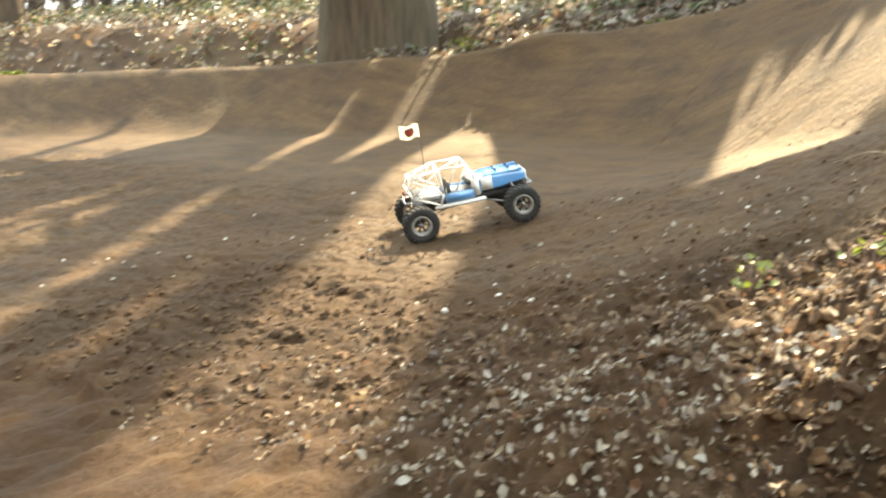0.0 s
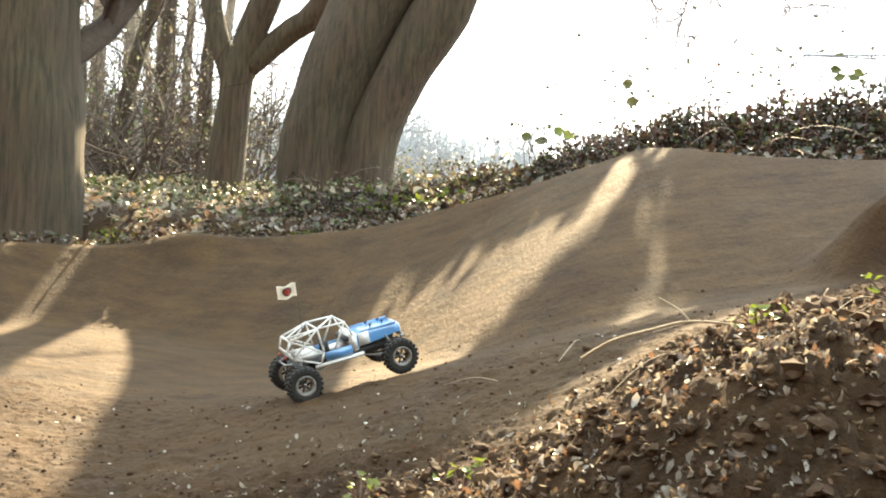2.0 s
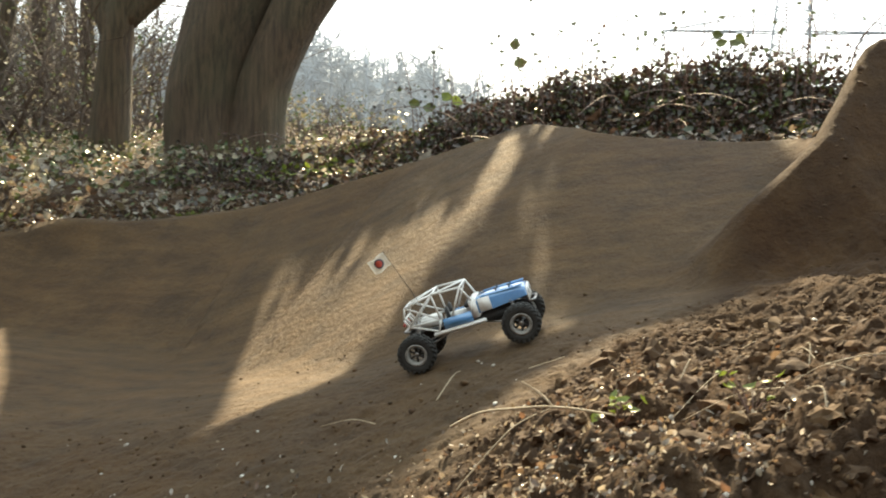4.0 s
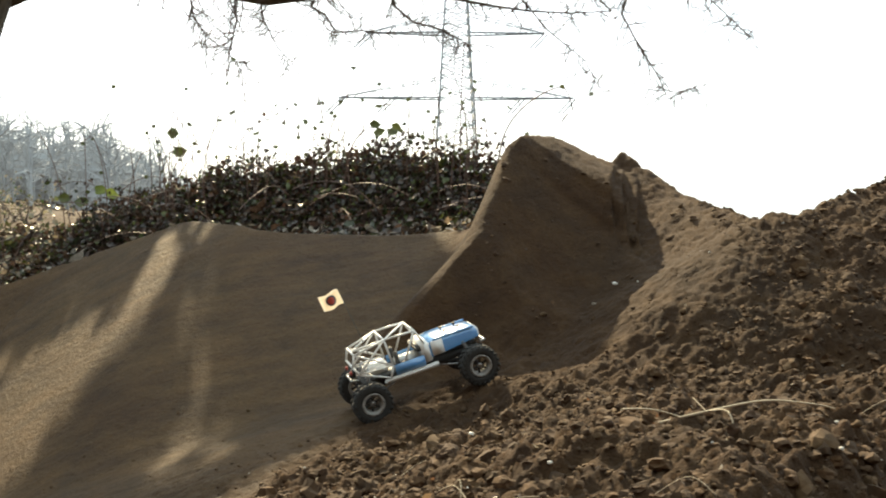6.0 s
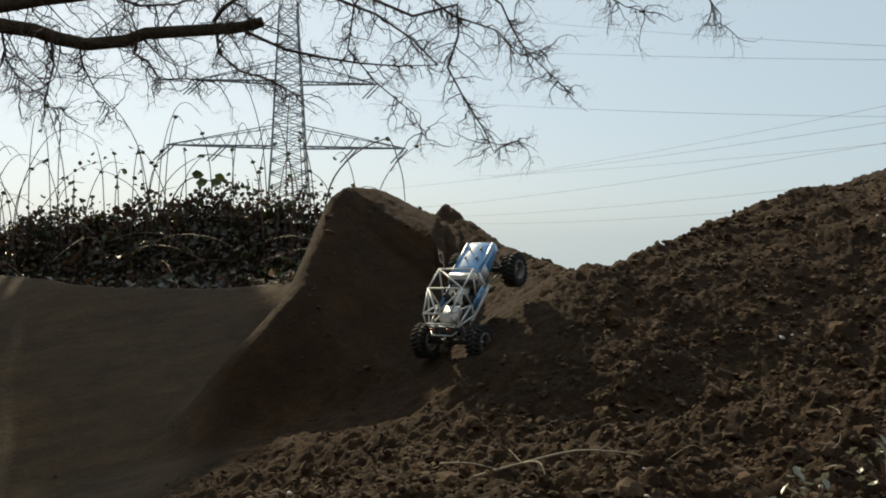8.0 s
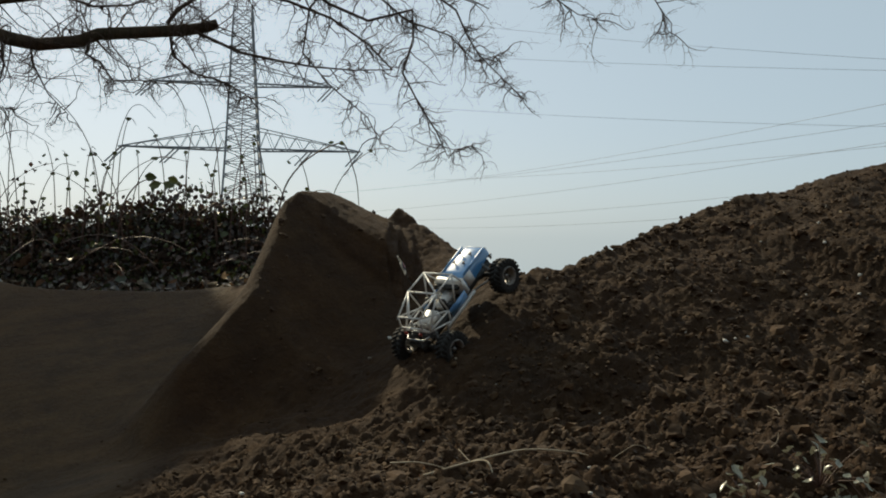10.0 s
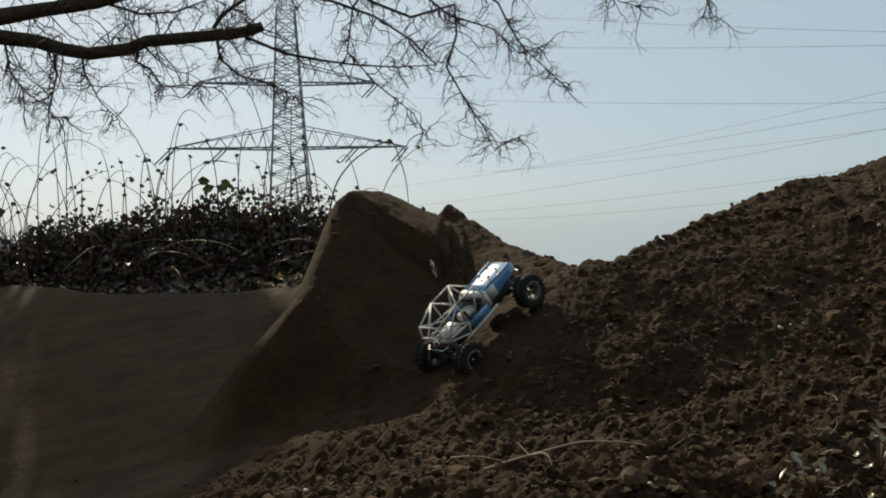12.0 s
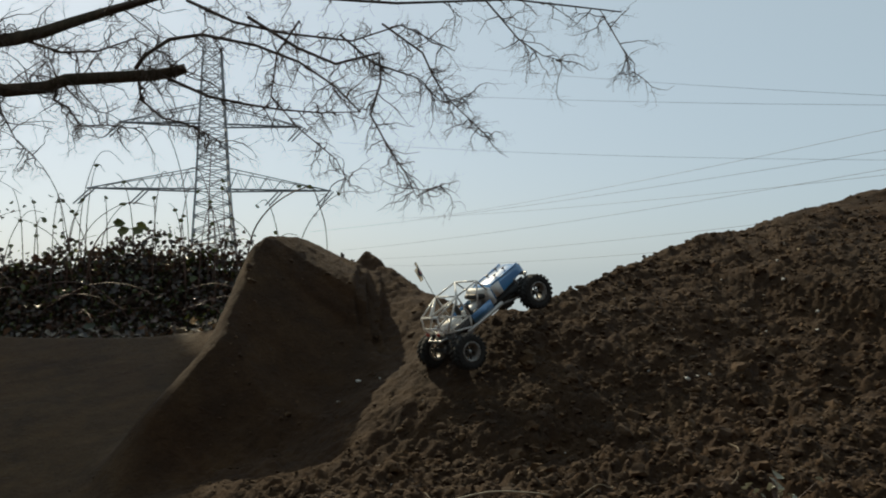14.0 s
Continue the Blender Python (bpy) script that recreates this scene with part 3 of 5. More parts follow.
# ---- trees ----
def stem_mesh(pts, radii, sides=20, rough=0.08, rings=26, flare=0.0, seed=0):
    """A trunk with ridged bark: a smooth path through the points."""
    pts = [Vector(p) for p in pts]
    path, rad = [], []
    n = len(pts) - 1
    for i in range(rings + 1):
        u = i / rings * n
        k = min(int(u), n - 1)
        f = u - k
        p0, p1, p2, p3 = pts[max(k - 1, 0)], pts[k], pts[k + 1], pts[min(k + 2, n)]
        path.append(0.5 * ((2 * p1) + (p2 - p0) * f + (2 * p0 - 5 * p1 + 4 * p2 - p3) * f * f + (3 * p1 - p0 - 3 * p2 + p3) * f ** 3))
        r = radii[k] * (1 - f) + radii[k + 1] * f
        rad.append(r * (1 + flare * math.exp(-i / rings * 9)))
    bm = bmesh.new()
    tube(bm, path, rad, sides)
    bm.verts.ensure_lookup_table()
    for i in range(rings + 1):
        c = path[i]
        for k in range(sides):
            v = bm.verts[i * sides + k]
            a = k / sides * 6.283
            q = Vector((math.cos(a) * 2.2, math.sin(a) * 2.2, c.z * 1.3 + seed))
            v.co = c + (v.co - c) * (1 + rough * noise.noise(q) + rough * 0.7 * noise.noise(q * 2.7))
    return bm, path


def branch_out(bm, start, direction, length, radius, depth, rng, droop=0.0, spread=0.7, sides=4, kids=3, crook=0.26):
    """A crooked branch with smaller ones leaving it."""
    p, d = Vector(start), Vector(direction).normalized()
    steps = 6
    pts, dirs = [p.copy()], []
    for i in range(steps):
        d = (d + Vector((rng.normal(0, crook), rng.normal(0, crook), rng.normal(0, crook) - droop))).normalized()
        p = p + d * length / steps
        pts.append(p.copy())
        dirs.append(d.copy())
    tube(bm, pts, [radius * (1 - 0.75 * i / steps) for i in range(steps + 1)], sides if depth > 0 else 3, cap=False)
    if depth <= 0:
        return
    for k in range(kids):
        i = rng.randint(1, steps)
        side = Vector((rng.normal(), rng.normal(), rng.normal())).normalized()
        nd = (dirs[i] + side * spread).normalized()
        branch_out(bm, pts[i], nd, length * rng.uniform(0.4, 0.7), radius * (1 - 0.7 * i / steps) * 0.65, depth - 1, rng, droop, spread, sides, kids, crook)


def bare_tree(pts, radii, label, crown=7, seed=0, limbs=(), flare=0.25, sides=20, size=1.0, material=BARK, twig_depth=2, low=0.33):
    """A leafless tree: trunk, limbs, and a crown of twigs from the top."""
    rng = np.random.RandomState(seed)
    x, y, z = pts[0]
    g = float(surface(x, y))
    root = new("tree")
    pts = [(x, y, min(g, z) - 0.15)] + list(pts[1:])
    bm, path = stem_mesh(pts, radii, sides, 0.1, 30, flare, seed)
    part("trunk", bm, material, root)
    for lp, lr in limbs:
        bm, _ = stem_mesh(lp, lr, 10, 0.08, 14, 0, seed + 5)
        part("limb", bm, material, root)
    bm = bmesh.new()
    top, r = Vector(path[-1]), radii[-1]
    for k in range(crown):
        a = rng.uniform(0, 6.283)
        i = rng.randint(int(len(path) * low), len(path)) if k > 2 else len(path) - 1
        d = Vector((math.cos(a), math.sin(a), rng.uniform(0.3, 1.4)))
        branch_out(bm, path[i], d, size * rng.uniform(1.4, 2.6), r * 0.4, twig_depth + 1, rng, 0.0, 0.8, 5, 4)
    part("crown", bm, TWIG, root, "bare crown of fine twigs")
    return tagged(root, label, "tree", "bare trees at the track")


# the big straight trunk beside the track
bare_tree([(-4.90, 4.98, 0.40), (-4.90, 4.97, 0.95), (-4.92, 4.95, 1.6), (-4.95, 4.95, 2.4), (-4.98, 4.95, 3.8)], [0.40, 0.36, 0.35, 0.34, 0.30],
          "thick straight tree trunk with grooved brown bark", 8, 1, [([(-4.86, 5.0, 1.5), (-4.70, 5.08, 1.9), (-4.62, 5.14, 2.2), (-4.5, 5.2, 3.0)], [0.13, 0.11, 0.10, 0.06])], 0.22, 28)
# the leaning tree of two grown-together stems, with the limb that hangs over the mounds
MAIN_LIMB = [(-3.66, 7.86, 2.2), (-3.2, 8.05, 2.55), (-2.71, 8.16, 2.74), (-2.21, 8.29, 2.86), (-1.73, 8.43, 2.80), (-1.42, 8.49, 2.77), (-1.23, 8.54, 2.70),
             (-0.86, 8.58, 2.74), (-0.65, 8.59, 2.82), (-0.17, 8.61, 2.86), (0.10, 8.60, 2.90), (0.22, 8.59, 2.94)]
UPPER_LIMB = [(-3.1, 7.9, 2.7), (-2.28, 8.28, 2.84), (-1.75, 8.39, 2.95), (-1.43, 8.44, 3.02), (-0.98, 8.49, 3.11), (-0.50, 8.50, 3.30), (0.4, 8.4, 3.6)]
# Three limbs added above the view to shade the berm.
SHADE_LIMB = [(-3.0, 7.95, 2.85), (-2.75, 8.2, 3.0), (-2.36, 8.25, 3.2), (-2.1, 8.3, 3.38), (-1.68, 8.3, 3.58), (-1.25, 8.3, 3.8)]
HIGH_SHADE_LIMB = [(-2.72, 7.9, 4.3), (-2.35, 8.2, 4.6), (-1.9, 8.5, 4.8), (-1.4, 8.7, 4.75), (-0.95, 8.8, 4.65), (-0.5, 8.8, 4.8)]
THIN_SHADE_LIMB = [(-2.75, 8.0, 4.2), (-2.4, 8.3, 4.25), (-2.2, 8.3, 4.12), (-1.97, 8.3, 4.03), (-1.8, 8.3, 3.9), (-1.62, 8.3, 3.7)]
fork = bare_tree([(-4.25, 7.83, 0.62), (-4.28, 7.83, 1.09), (-4.20, 7.84, 1.53), (-4.05, 7.85, 1.97), (-3.83, 7.88, 2.45), (-3.42, 7.9, 3.1), (-2.82, 7.9, 4.2), (-2.2, 7.9, 5.4)],
                 [0.36, 0.35, 0.35, 0.35, 0.34, 0.3, 0.26, 0.2], "leaning tree of two fused stems with smooth bark", 5, 3,
                 [(MAIN_LIMB, [0.10, 0.085, 0.075, 0.065, 0.06, 0.055, 0.055, 0.05, 0.05, 0.048, 0.045, 0.04]),
                  (UPPER_LIMB, [0.11, 0.08, 0.065, 0.055, 0.05, 0.04, 0.02]),
                  (SHADE_LIMB, [0.13, 0.11, 0.10, 0.08, 0.06, 0.04]), (HIGH_SHADE_LIMB, [0.13, 0.12, 0.11, 0.10, 0.08, 0.05]), (THIN_SHADE_LIMB, [0.05, 0.045, 0.04, 0.04, 0.035, 0.03])], 0.12, 26, low=0.95)
bm, _ = stem_mesh([(-3.83, 7.76, 0.45), (-3.81, 7.78, 1.07), (-3.71, 7.80, 1.45), (-3.53, 7.84, 1.84), (-3.28, 7.9, 2.31), (-3.05, 7.92, 2.9), (-2.72, 7.9, 4.0)],
                  [0.25, 0.22, 0.21, 0.22, 0.24, 0.19, 0.15], 22, 0.09, 30, 0.12, 12)
part("stem", bm, BARK, fork)


def hanging_twigs():
    """Fine drooping twigs of the limbs over the mounds."""
    rng = np.random.RandomState(21)
    bm = bmesh.new()
    leads = [
        ([(-0.17, 8.58, 2.9), (-0.08, 8.5, 3.04), (0.1, 8.45, 3.12), (0.34, 8.4, 3.15), (0.74, 8.35, 3.08), (1.1, 8.3, 2.97), (1.4, 8.3, 2.8), (1.6, 8.3, 2.6)], 0.02),
        ([(-0.15, 8.6, 2.84), (-0.12, 8.55, 2.68), (0.04, 8.5, 2.54), (0.23, 8.5, 2.47), (0.37, 8.5, 2.42), (0.5, 8.5, 2.3)], 0.012),
        ([(-0.75, 8.6, 2.78), (-0.77, 8.55, 2.66), (-0.66, 8.5, 2.54), (-0.57, 8.5, 2.45), (-0.38, 8.5, 2.41), (-0.15, 8.5, 2.42)], 0.013),
        ([(0.08, 8.6, 2.88), (0.4, 8.5, 2.7), (0.7, 8.45, 2.63), (0.98, 8.4, 2.6), (1.3, 8.4, 2.58), (1.6, 8.4, 2.6)], 0.014),
        ([(0.7, 8.3, 3.3), (1.1, 8.3, 3.07), (1.4, 8.3, 2.98), (1.75, 8.3, 3.05), (1.78, 8.3, 2.85), (1.68, 8.3, 2.56), (1.82, 8.3, 2.3), (1.98, 8.3, 2.08), (2.1, 8.3, 1.9), (2.28, 8.3, 2.0)], 0.014),
        ([(1.75, 8.2, 3.3), (2.08, 8.2, 3.05), (2.2, 8.2, 2.87), (2.3, 8.2, 2.73), (2.5, 8.2, 2.45), (2.7, 8.2, 2.37)], 0.010),
        ([(1.4, 8.3, 3.2), (1.7, 8.3, 3.0), (2.0, 8.3, 2.87), (2.3, 8.3, 2.7), (2.45, 8.3, 2.72)], 0.010),
        ([(1.1, 8.3, 3.3), (0.93, 8.3, 3.0), (0.88, 8.3, 2.7), (1.1, 8.3, 2.45), (1.38, 8.3, 2.2), (1.5, 8.3, 1.95)], 0.010),
        ([(-1.38, 8.5, 2.74), (-1.36, 8.5, 2.55), (-1.42, 8.5, 2.36), (-1.44, 8.5, 2.22), (-1.27, 8.5, 2.2)], 0.010),
        ([(-1.2, 8.5, 2.7), (-1.17, 8.5, 2.5), (-1.04, 8.5, 2.32), (-0.92, 8.5, 2.16)], 0.010),
        ([(-1.75, 8.4, 2.78), (-1.7, 8.4, 2.56), (-1.6, 8.4, 2.42), (-1.6, 8.4, 2.25)], 0.011),
        ([(-0.98, 8.49, 3.1), (-0.7, 8.45, 3.0), (-0.45, 8.4, 2.98), (-0.2, 8.4, 3.1), (0.1, 8.4, 3.0)], 0.013),
        ([(0.2, 8.4, 3.45), (0.6, 8.35, 3.25), (1.0, 8.3, 3.2), (1.5, 8.25, 3.15), (1.9, 8.2, 3.25), (2.4, 8.2, 3.1)], 0.014),
        ([(2.6, 8.1, 3.5), (2.9, 8.1, 3.2), (3.05, 8.1, 3.05), (3.3, 8.1, 3.0)], 0.008),
        ([(3.6, 8.0, 3.4), (3.75, 8.0, 3.1), (3.85, 8.0, 2.85)], 0.007),
        ([(-0.5, 8.5, 3.3), (0.2, 8.4, 3.5), (1.0, 8.3, 3.5), (1.9, 8.2, 3.5), (2.8, 8.1, 3.5), (3.8, 8.0, 3.45)], 0.02)]
    for pts, r in leads:
        pts = [Vector(p) + Vector((rng.normal(0, 0.012), rng.normal(0, 0.06), rng.normal(0, 0.012))) for p in pts]
        tube(bm, pts, [r * (1 - 0.7 * i / (len(pts) - 1)) for i in range(len(pts))], 5, cap=False)
        for a, b in zip(pts, pts[1:]):
            d = (b - a).normalized()
            for k in range(7):
                s = a.lerp(b, rng.uniform(0, 1))
                side = Vector((rng.normal(), rng.normal() * 0.6, rng.normal() - 0.35)).normalized()
                branch_out(bm, s, d * 0.7 + side, rng.uniform(0.12, 0.45), 0.006, 2, rng, 0.05, 1.3, 3, 3, 0.4)
    for pts in (MAIN_LIMB[3:], UPPER_LIMB[1:]):
        for a, b in zip(pts, pts[1:]):
            for k in range(8):
                s = Vector(a).lerp(Vector(b), rng.uniform(0, 1))
                side = Vector((rng.normal(), rng.normal() * 0.6, rng.normal() * 0.9)).normalized()
                branch_out(bm, s, side, rng.uniform(0.25, 0.7), 0.0075, 2, rng, 0.04, 1.2, 3, 3, 0.4)
    return bm


def shading_ivy():
    """Unseen ivy added along two high limbs, shaped to shade the berm."""
    rng = np.random.RandomState(23)
    x, y = rng.uniform(-2.65, -0.95, 8600), 8.9 + rng.normal(0, 0.25, 8600)
    low = np.interp(x, [-2.6, -2.25, -2.0, -1.8, -1.52, -1.25, -0.95], [4.75, 4.42, 4.4, 4.34, 4.2, 4.04, 4.1]) + 0.71 * (y - 9.0) + 0.1 * fbm(x, y, 3.0, 2, 15)
    top = np.interp(x, [-2.6, -1.8, -1.2, -0.95], [5.35, 5.15, 4.95, 4.65]) + 0.71 * (y - 9.0)
    z = low + (top - low) * rng.uniform(0, 1, 8600)
    ok = fbm(x + 0.3 * y, z, 2.2, 3, 17) > -0.25
    places = list(zip(x[ok], y[ok], z[ok]))
    x, y = rng.uniform(-2.95, -1.45, 2600), 8.3 + rng.normal(0, 0.08, 2600)
    top = np.interp(x, [-2.93, -2.36, -2.14, -1.68, -1.4], [2.98, 3.44, 3.6, 3.74, 3.78]) + 0.1 * fbm(x, y, 5.0, 2, 16)
    z = top - np.interp(x, [-2.93, -2.3, -1.4], [0.2, 0.42, 0.3]) * rng.uniform(0, 1, 2600)
    ok = fbm(x, z, 4.5, 3, 19) > -0.2
    places += list(zip(x[ok], y[ok], z[ok]))
    return strew(rng, places, 0.07, 1.4, 0.0, 0.8)


merged("ivy", shading_ivy(), GLOSSY, "unseen ivy leaves added on the high limbs to shade the berm", "", parent=fork)
part("twig_spray", hanging_twigs(), TWIG, fork, "fine drooping bare twigs")

# Out of view its upper stems are bent to cast the track's shadow streaks.
bare_tree([(-5.76, 8.58, 0.68), (-5.70, 8.61, 1.30), (-5.66, 8.61, 1.74), (-5.54, 8.62, 2.18), (-5.36, 8.63, 2.67), (-5.10, 8.65, 3.4), (-4.79, 8.7, 4.1), (-4.29, 8.7, 4.9), (-3.6, 8.7, 6.2)],
          [0.184, 0.162, 0.15, 0.145, 0.145, 0.145, 0.15, 0.14, 0.09], "bare tree leaning over the thicket, wrapped in ivy", 14, 7,
          [([(-5.61, 8.62, 1.86), (-5.40, 8.70, 2.06), (-5.16, 8.75, 2.27), (-4.86, 8.75, 2.5), (-4.72, 8.72, 3.2), (-4.43, 8.7, 4.1), (-3.93, 8.7, 4.9), (-3.2, 8.7, 6.2)], [0.128, 0.12, 0.12, 0.125, 0.13, 0.15, 0.14, 0.09]),
           ([(-5.64, 8.57, 1.61), (-5.83, 8.57, 2.06), (-6.0, 8.6, 2.67), (-5.6, 8.65, 3.4), (-5.2, 8.7, 4.1), (-4.72, 8.7, 4.9), (-4.0, 8.7, 6.2)], [0.105, 0.1, 0.11, 0.13, 0.15, 0.14, 0.09])], 0.2, 16, 0.9, low=0.75)
FAR_TREES = [((-9.16, 7.68), (-9.02, 7.79), 0.12, 11), ((-9.25, 8.4), (-9.05, 8.52), 0.10, 12), ((-8.24, 9.87), (-7.85, 9.98), 0.09, 13), ((-8.93, 11.86), (-8.8, 11.7), 0.1, 14),
             ((-8.43, 12.21), (-8.3, 12.0), 0.1, 15), ((-12.4, 10.0), (-12.3, 10.1), 0.2, 16), ((-14.3, 10.8), (-14.4, 10.7), 0.22, 18),
             ((-15.5, 7.6), (-15.3, 7.7), 0.25, 20), ((-12.0, 6.3), (-12.2, 6.4), 0.16, 22), ((-17.0, 12.5), (-17.0, 12.7), 0.24, 24)]
for (bx, by), (tx, ty), r, seed in FAR_TREES:
    z = float(surface(bx, by))
    bare_tree([(bx, by, z), ((bx + tx) / 2, (by + ty) / 2, z + 0.8), (tx, ty, z + 1.7), (tx + (tx - bx) * 1.2, ty, z + 3.0), (tx + (tx - bx) * 3, ty, z + 5.0)],
              [r * 1.1, r, r * 0.92, r * 0.75, r * 0.4], "slim bare woodland tree behind the bank", 9, seed, (), 0.2, 12, 1.1, BARK, 1)


# ---- thicket, far woods ----
def build_thicket():
    rng = np.random.RandomState(31)
    bm = bmesh.new()
    leaves = []
    for k in range(900):
        x, y = rng.uniform(-16, -4.8), rng.uniform(7.0, 14.5)
        if y < 12 + 0.9 * (x + 4.8) and y < 8.4 or abs(x + 4.9 + 0.445 * (y - 7.9)) < 0.4:      # a gap lets the sun onto the track
            continue
        z = float(surface(x, y))
        h = rng.uniform(0.7, 3.1) if x < -0.57 * y else rng.uniform(0.25, 0.7)
        branch_out(bm, (x, y, z - 0.05), (rng.normal(0, 0.3), rng.normal(0, 0.3), 1), h, rng.uniform(0.008, 0.02), 2, rng, -0.01, 0.6, 3, 3)
        for q in range(22):
            leaves.append((x + rng.normal(0, 0.3), y + rng.normal(0, 0.3), z + h * rng.uniform(0.15, 1.0)))
    me = bpy.data.meshes.new("thicket")
    bm.to_mesh(me)
    bm.free()
    me.materials.append(TWIG)
    tagged(new("thicket", me), "tangled bare undergrowth of thin stems", "undergrowth", kind="stuff")
    merged("thicket_leaves", strew(rng, leaves, 0.032, 1.5, 0.0, 0.7), GLOSSY, "small pale leaves hanging in the undergrowth", "leaves")


def build_far_woods():
    rng = np.random.RandomState(41)
    bm = bmesh.new()
    for k in range(300):
        az = radians(rng.uniform(-40, -6))
        d = rng.uniform(120, 175)
        x, y = d * math.sin(az), d * math.cos(az)
        z = float(ground_height(x, y)) - 0.5
        fade = smooth(-math.degrees(az), 6.5, 16)
        h = rng.uniform(9, 13) * (0.62 + 0.38 * float(fade))
        p = Vector((x, y, z))
        tube(bm, [p, p + Vector((0, 0, h * 0.5)), p + Vector((rng.normal(0, 0.5), 0, h * 0.9))], [0.26, 0.2, 0.08], 3, cap=False)
        for q in range(12):
            s = p + Vector((0, 0, h * rng.uniform(0.2, 0.85)))
            branch_out(bm, s, (rng.normal(), rng.normal(), rng.uniform(0.3, 1.2)), h * 0.3, 0.15, 1, rng, 0, 0.8, 3, 4)
    lumps = lump_shapes(5, 2, 301)
    for k in range(420):
        az, d = radians(rng.uniform(-41, -7.5)), rng.uniform(150, 185)
        x, y = d * math.sin(az), d * math.cos(az)
        fade = 0.5 + 0.5 * float(smooth(-math.degrees(az), 6.5, 16))
        r = rng.uniform(1.4, 2.6)
        v, f = lumps[rng.randint(5)]
        v = v @ turn_matrix(rng, 0.5).T * r + (x, y, float(ground_height(x, y)) + fade * rng.uniform(-0.5, 6.0))
        vs = [bm.verts.new(p) for p in v]
        for q in f:
            bm.faces.new([vs[n] for n in q])
    me = bpy.data.meshes.new("far_woods")
    bm.to_mesh(me)
    bm.free()
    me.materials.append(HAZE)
    tagged(new("far_woods", me), "bare woods on the far slope, haze put into their colour", "woods", kind="stuff")


def build_near_woods():
    rng = np.random.RandomState(43)
    bm = bmesh.new()
    for k in range(75):
        az, d = radians(rng.uniform(-80, -33)), rng.uniform(17, 48)
        x, y = d * math.sin(az), d * math.cos(az)
        z = float(ground_height(x, y)) - 0.3
        h = rng.uniform(6, 10)
        p = Vector((x, y, z))
        r = rng.uniform(0.08, 0.22)
        tube(bm, [p, p + Vector((rng.normal(0, 0.2), 0, h * 0.5)), p + Vector((rng.normal(0, 0.6), 0, h))], [r, r * 0.8, r * 0.2], 5, cap=False)
        for q in range(11):
            s = p + Vector((0, 0, h * rng.uniform(0.03, 0.8)))
            branch_out(bm, s, (rng.normal(), rng.normal(), rng.uniform(0.2, 1.2)), rng.uniform(1.2, 2.6), 0.028, 1, rng, 0, 0.8, 3, 5)
    me = bpy.data.meshes.new("woods")
    bm.to_mesh(me)
    bm.free()
    me.materials.append(WOODS)
    tagged(new("woods", me), "bare woodland with dense undergrowth behind the track", "woods", kind="stuff")


build_thicket()
build_near_woods()
build_far_woods()


# ---- brambles on the bank ----
def cane(bm, rng, start, lean, length, radius=0.004):
    """An arching cane; returns its points."""
    p = Vector(start)
    d = Vector((lean[0], lean[1], 1)).normalized()
    pts = [p.copy()]
    for i in range(10):
        d = (d + Vector((lean[0] * 0.12 + rng.normal(0, 0.06), lean[1] * 0.12 + rng.normal(0, 0.06), -0.16 + rng.normal(0, 0.05)))).normalized()
        p = p + d * length / 10
        pts.append(p.copy())
    tube(bm, pts, [radius * (1 - 0.06 * i) for i in range(11)], 4, cap=False)
    return pts


def bramble_bush(cx, cy, w, h, seed, label, count=520, mat=BRAMBLE):
    rng = np.random.RandomState(seed)
    root = new("bramble_bush")
    root.location = (cx, cy, float(surface(cx, cy)))
    bm = bmesh.new()
    leaves = []
    for k in range(16):
        x, y = rng.normal(0, w * 0.55), rng.normal(0, 0.28)
        z = float(surface(cx + x, cy + y)) - root.location.z
        pts = cane(bm, rng, (x, y, z - 0.03), (rng.normal(0, 0.7), rng.normal(0, 0.5)), rng.uniform(0.35, 0.95) * (0.5 + h * 1.9))
        for p in pts[3:]:
            for q in range(2):
                leaves.append((p.x + rng.normal(0, 0.025), p.y + rng.normal(0, 0.025), p.z + rng.normal(0, 0.02)))
    a, u = rng.uniform(0, 6.283, count), rng.uniform(0, 1, count) ** 0.6
    x, y = w * u * np.cos(a), 0.5 * u * np.sin(a)
    top = h * (1 - u * u) * np.clip(0.85 + 1.1 * fbm(cx + x, cy + y, 2.6, 3, 55), 0.3, 1.35)
    z = surface(cx + x, cy + y) - root.location.z
    leaves += list(zip(x, y, z + top * rng.uniform(0.0, 1.0, count) ** 1.1))
    part("cane_tangle", bm, CANE, root, "thin arching reddish canes")
    merged("foliage", strew(rng, leaves, 0.023, 1.4, 0.0, 0.75), mat, "dark glossy bramble leaves", "", parent=root)
    return tagged(root, label, "bush", "bramble bushes on the bank")


for i, (x, y, w, h) in enumerate([(-3.4, 6.5, 0.6, 0.12), (-2.75, 6.2, 0.55, 0.13), (-2.2, 5.95, 0.5, 0.14), (-1.75, 5.75, 0.45, 0.15), (-1.3, 5.6, 0.45, 0.17),
                                  (-0.85, 5.5, 0.45, 0.17), (-0.4, 5.4, 0.45, 0.16), (0.05, 5.3, 0.45, 0.16), (0.45, 5.25, 0.4, 0.17), (0.8, 5.3, 0.35, 0.16)]):
    bramble_bush(x, y, w, h, 60 + i, "low tangle of bramble with dark leaves on the bank", 2600 if i < 5 else 3600)


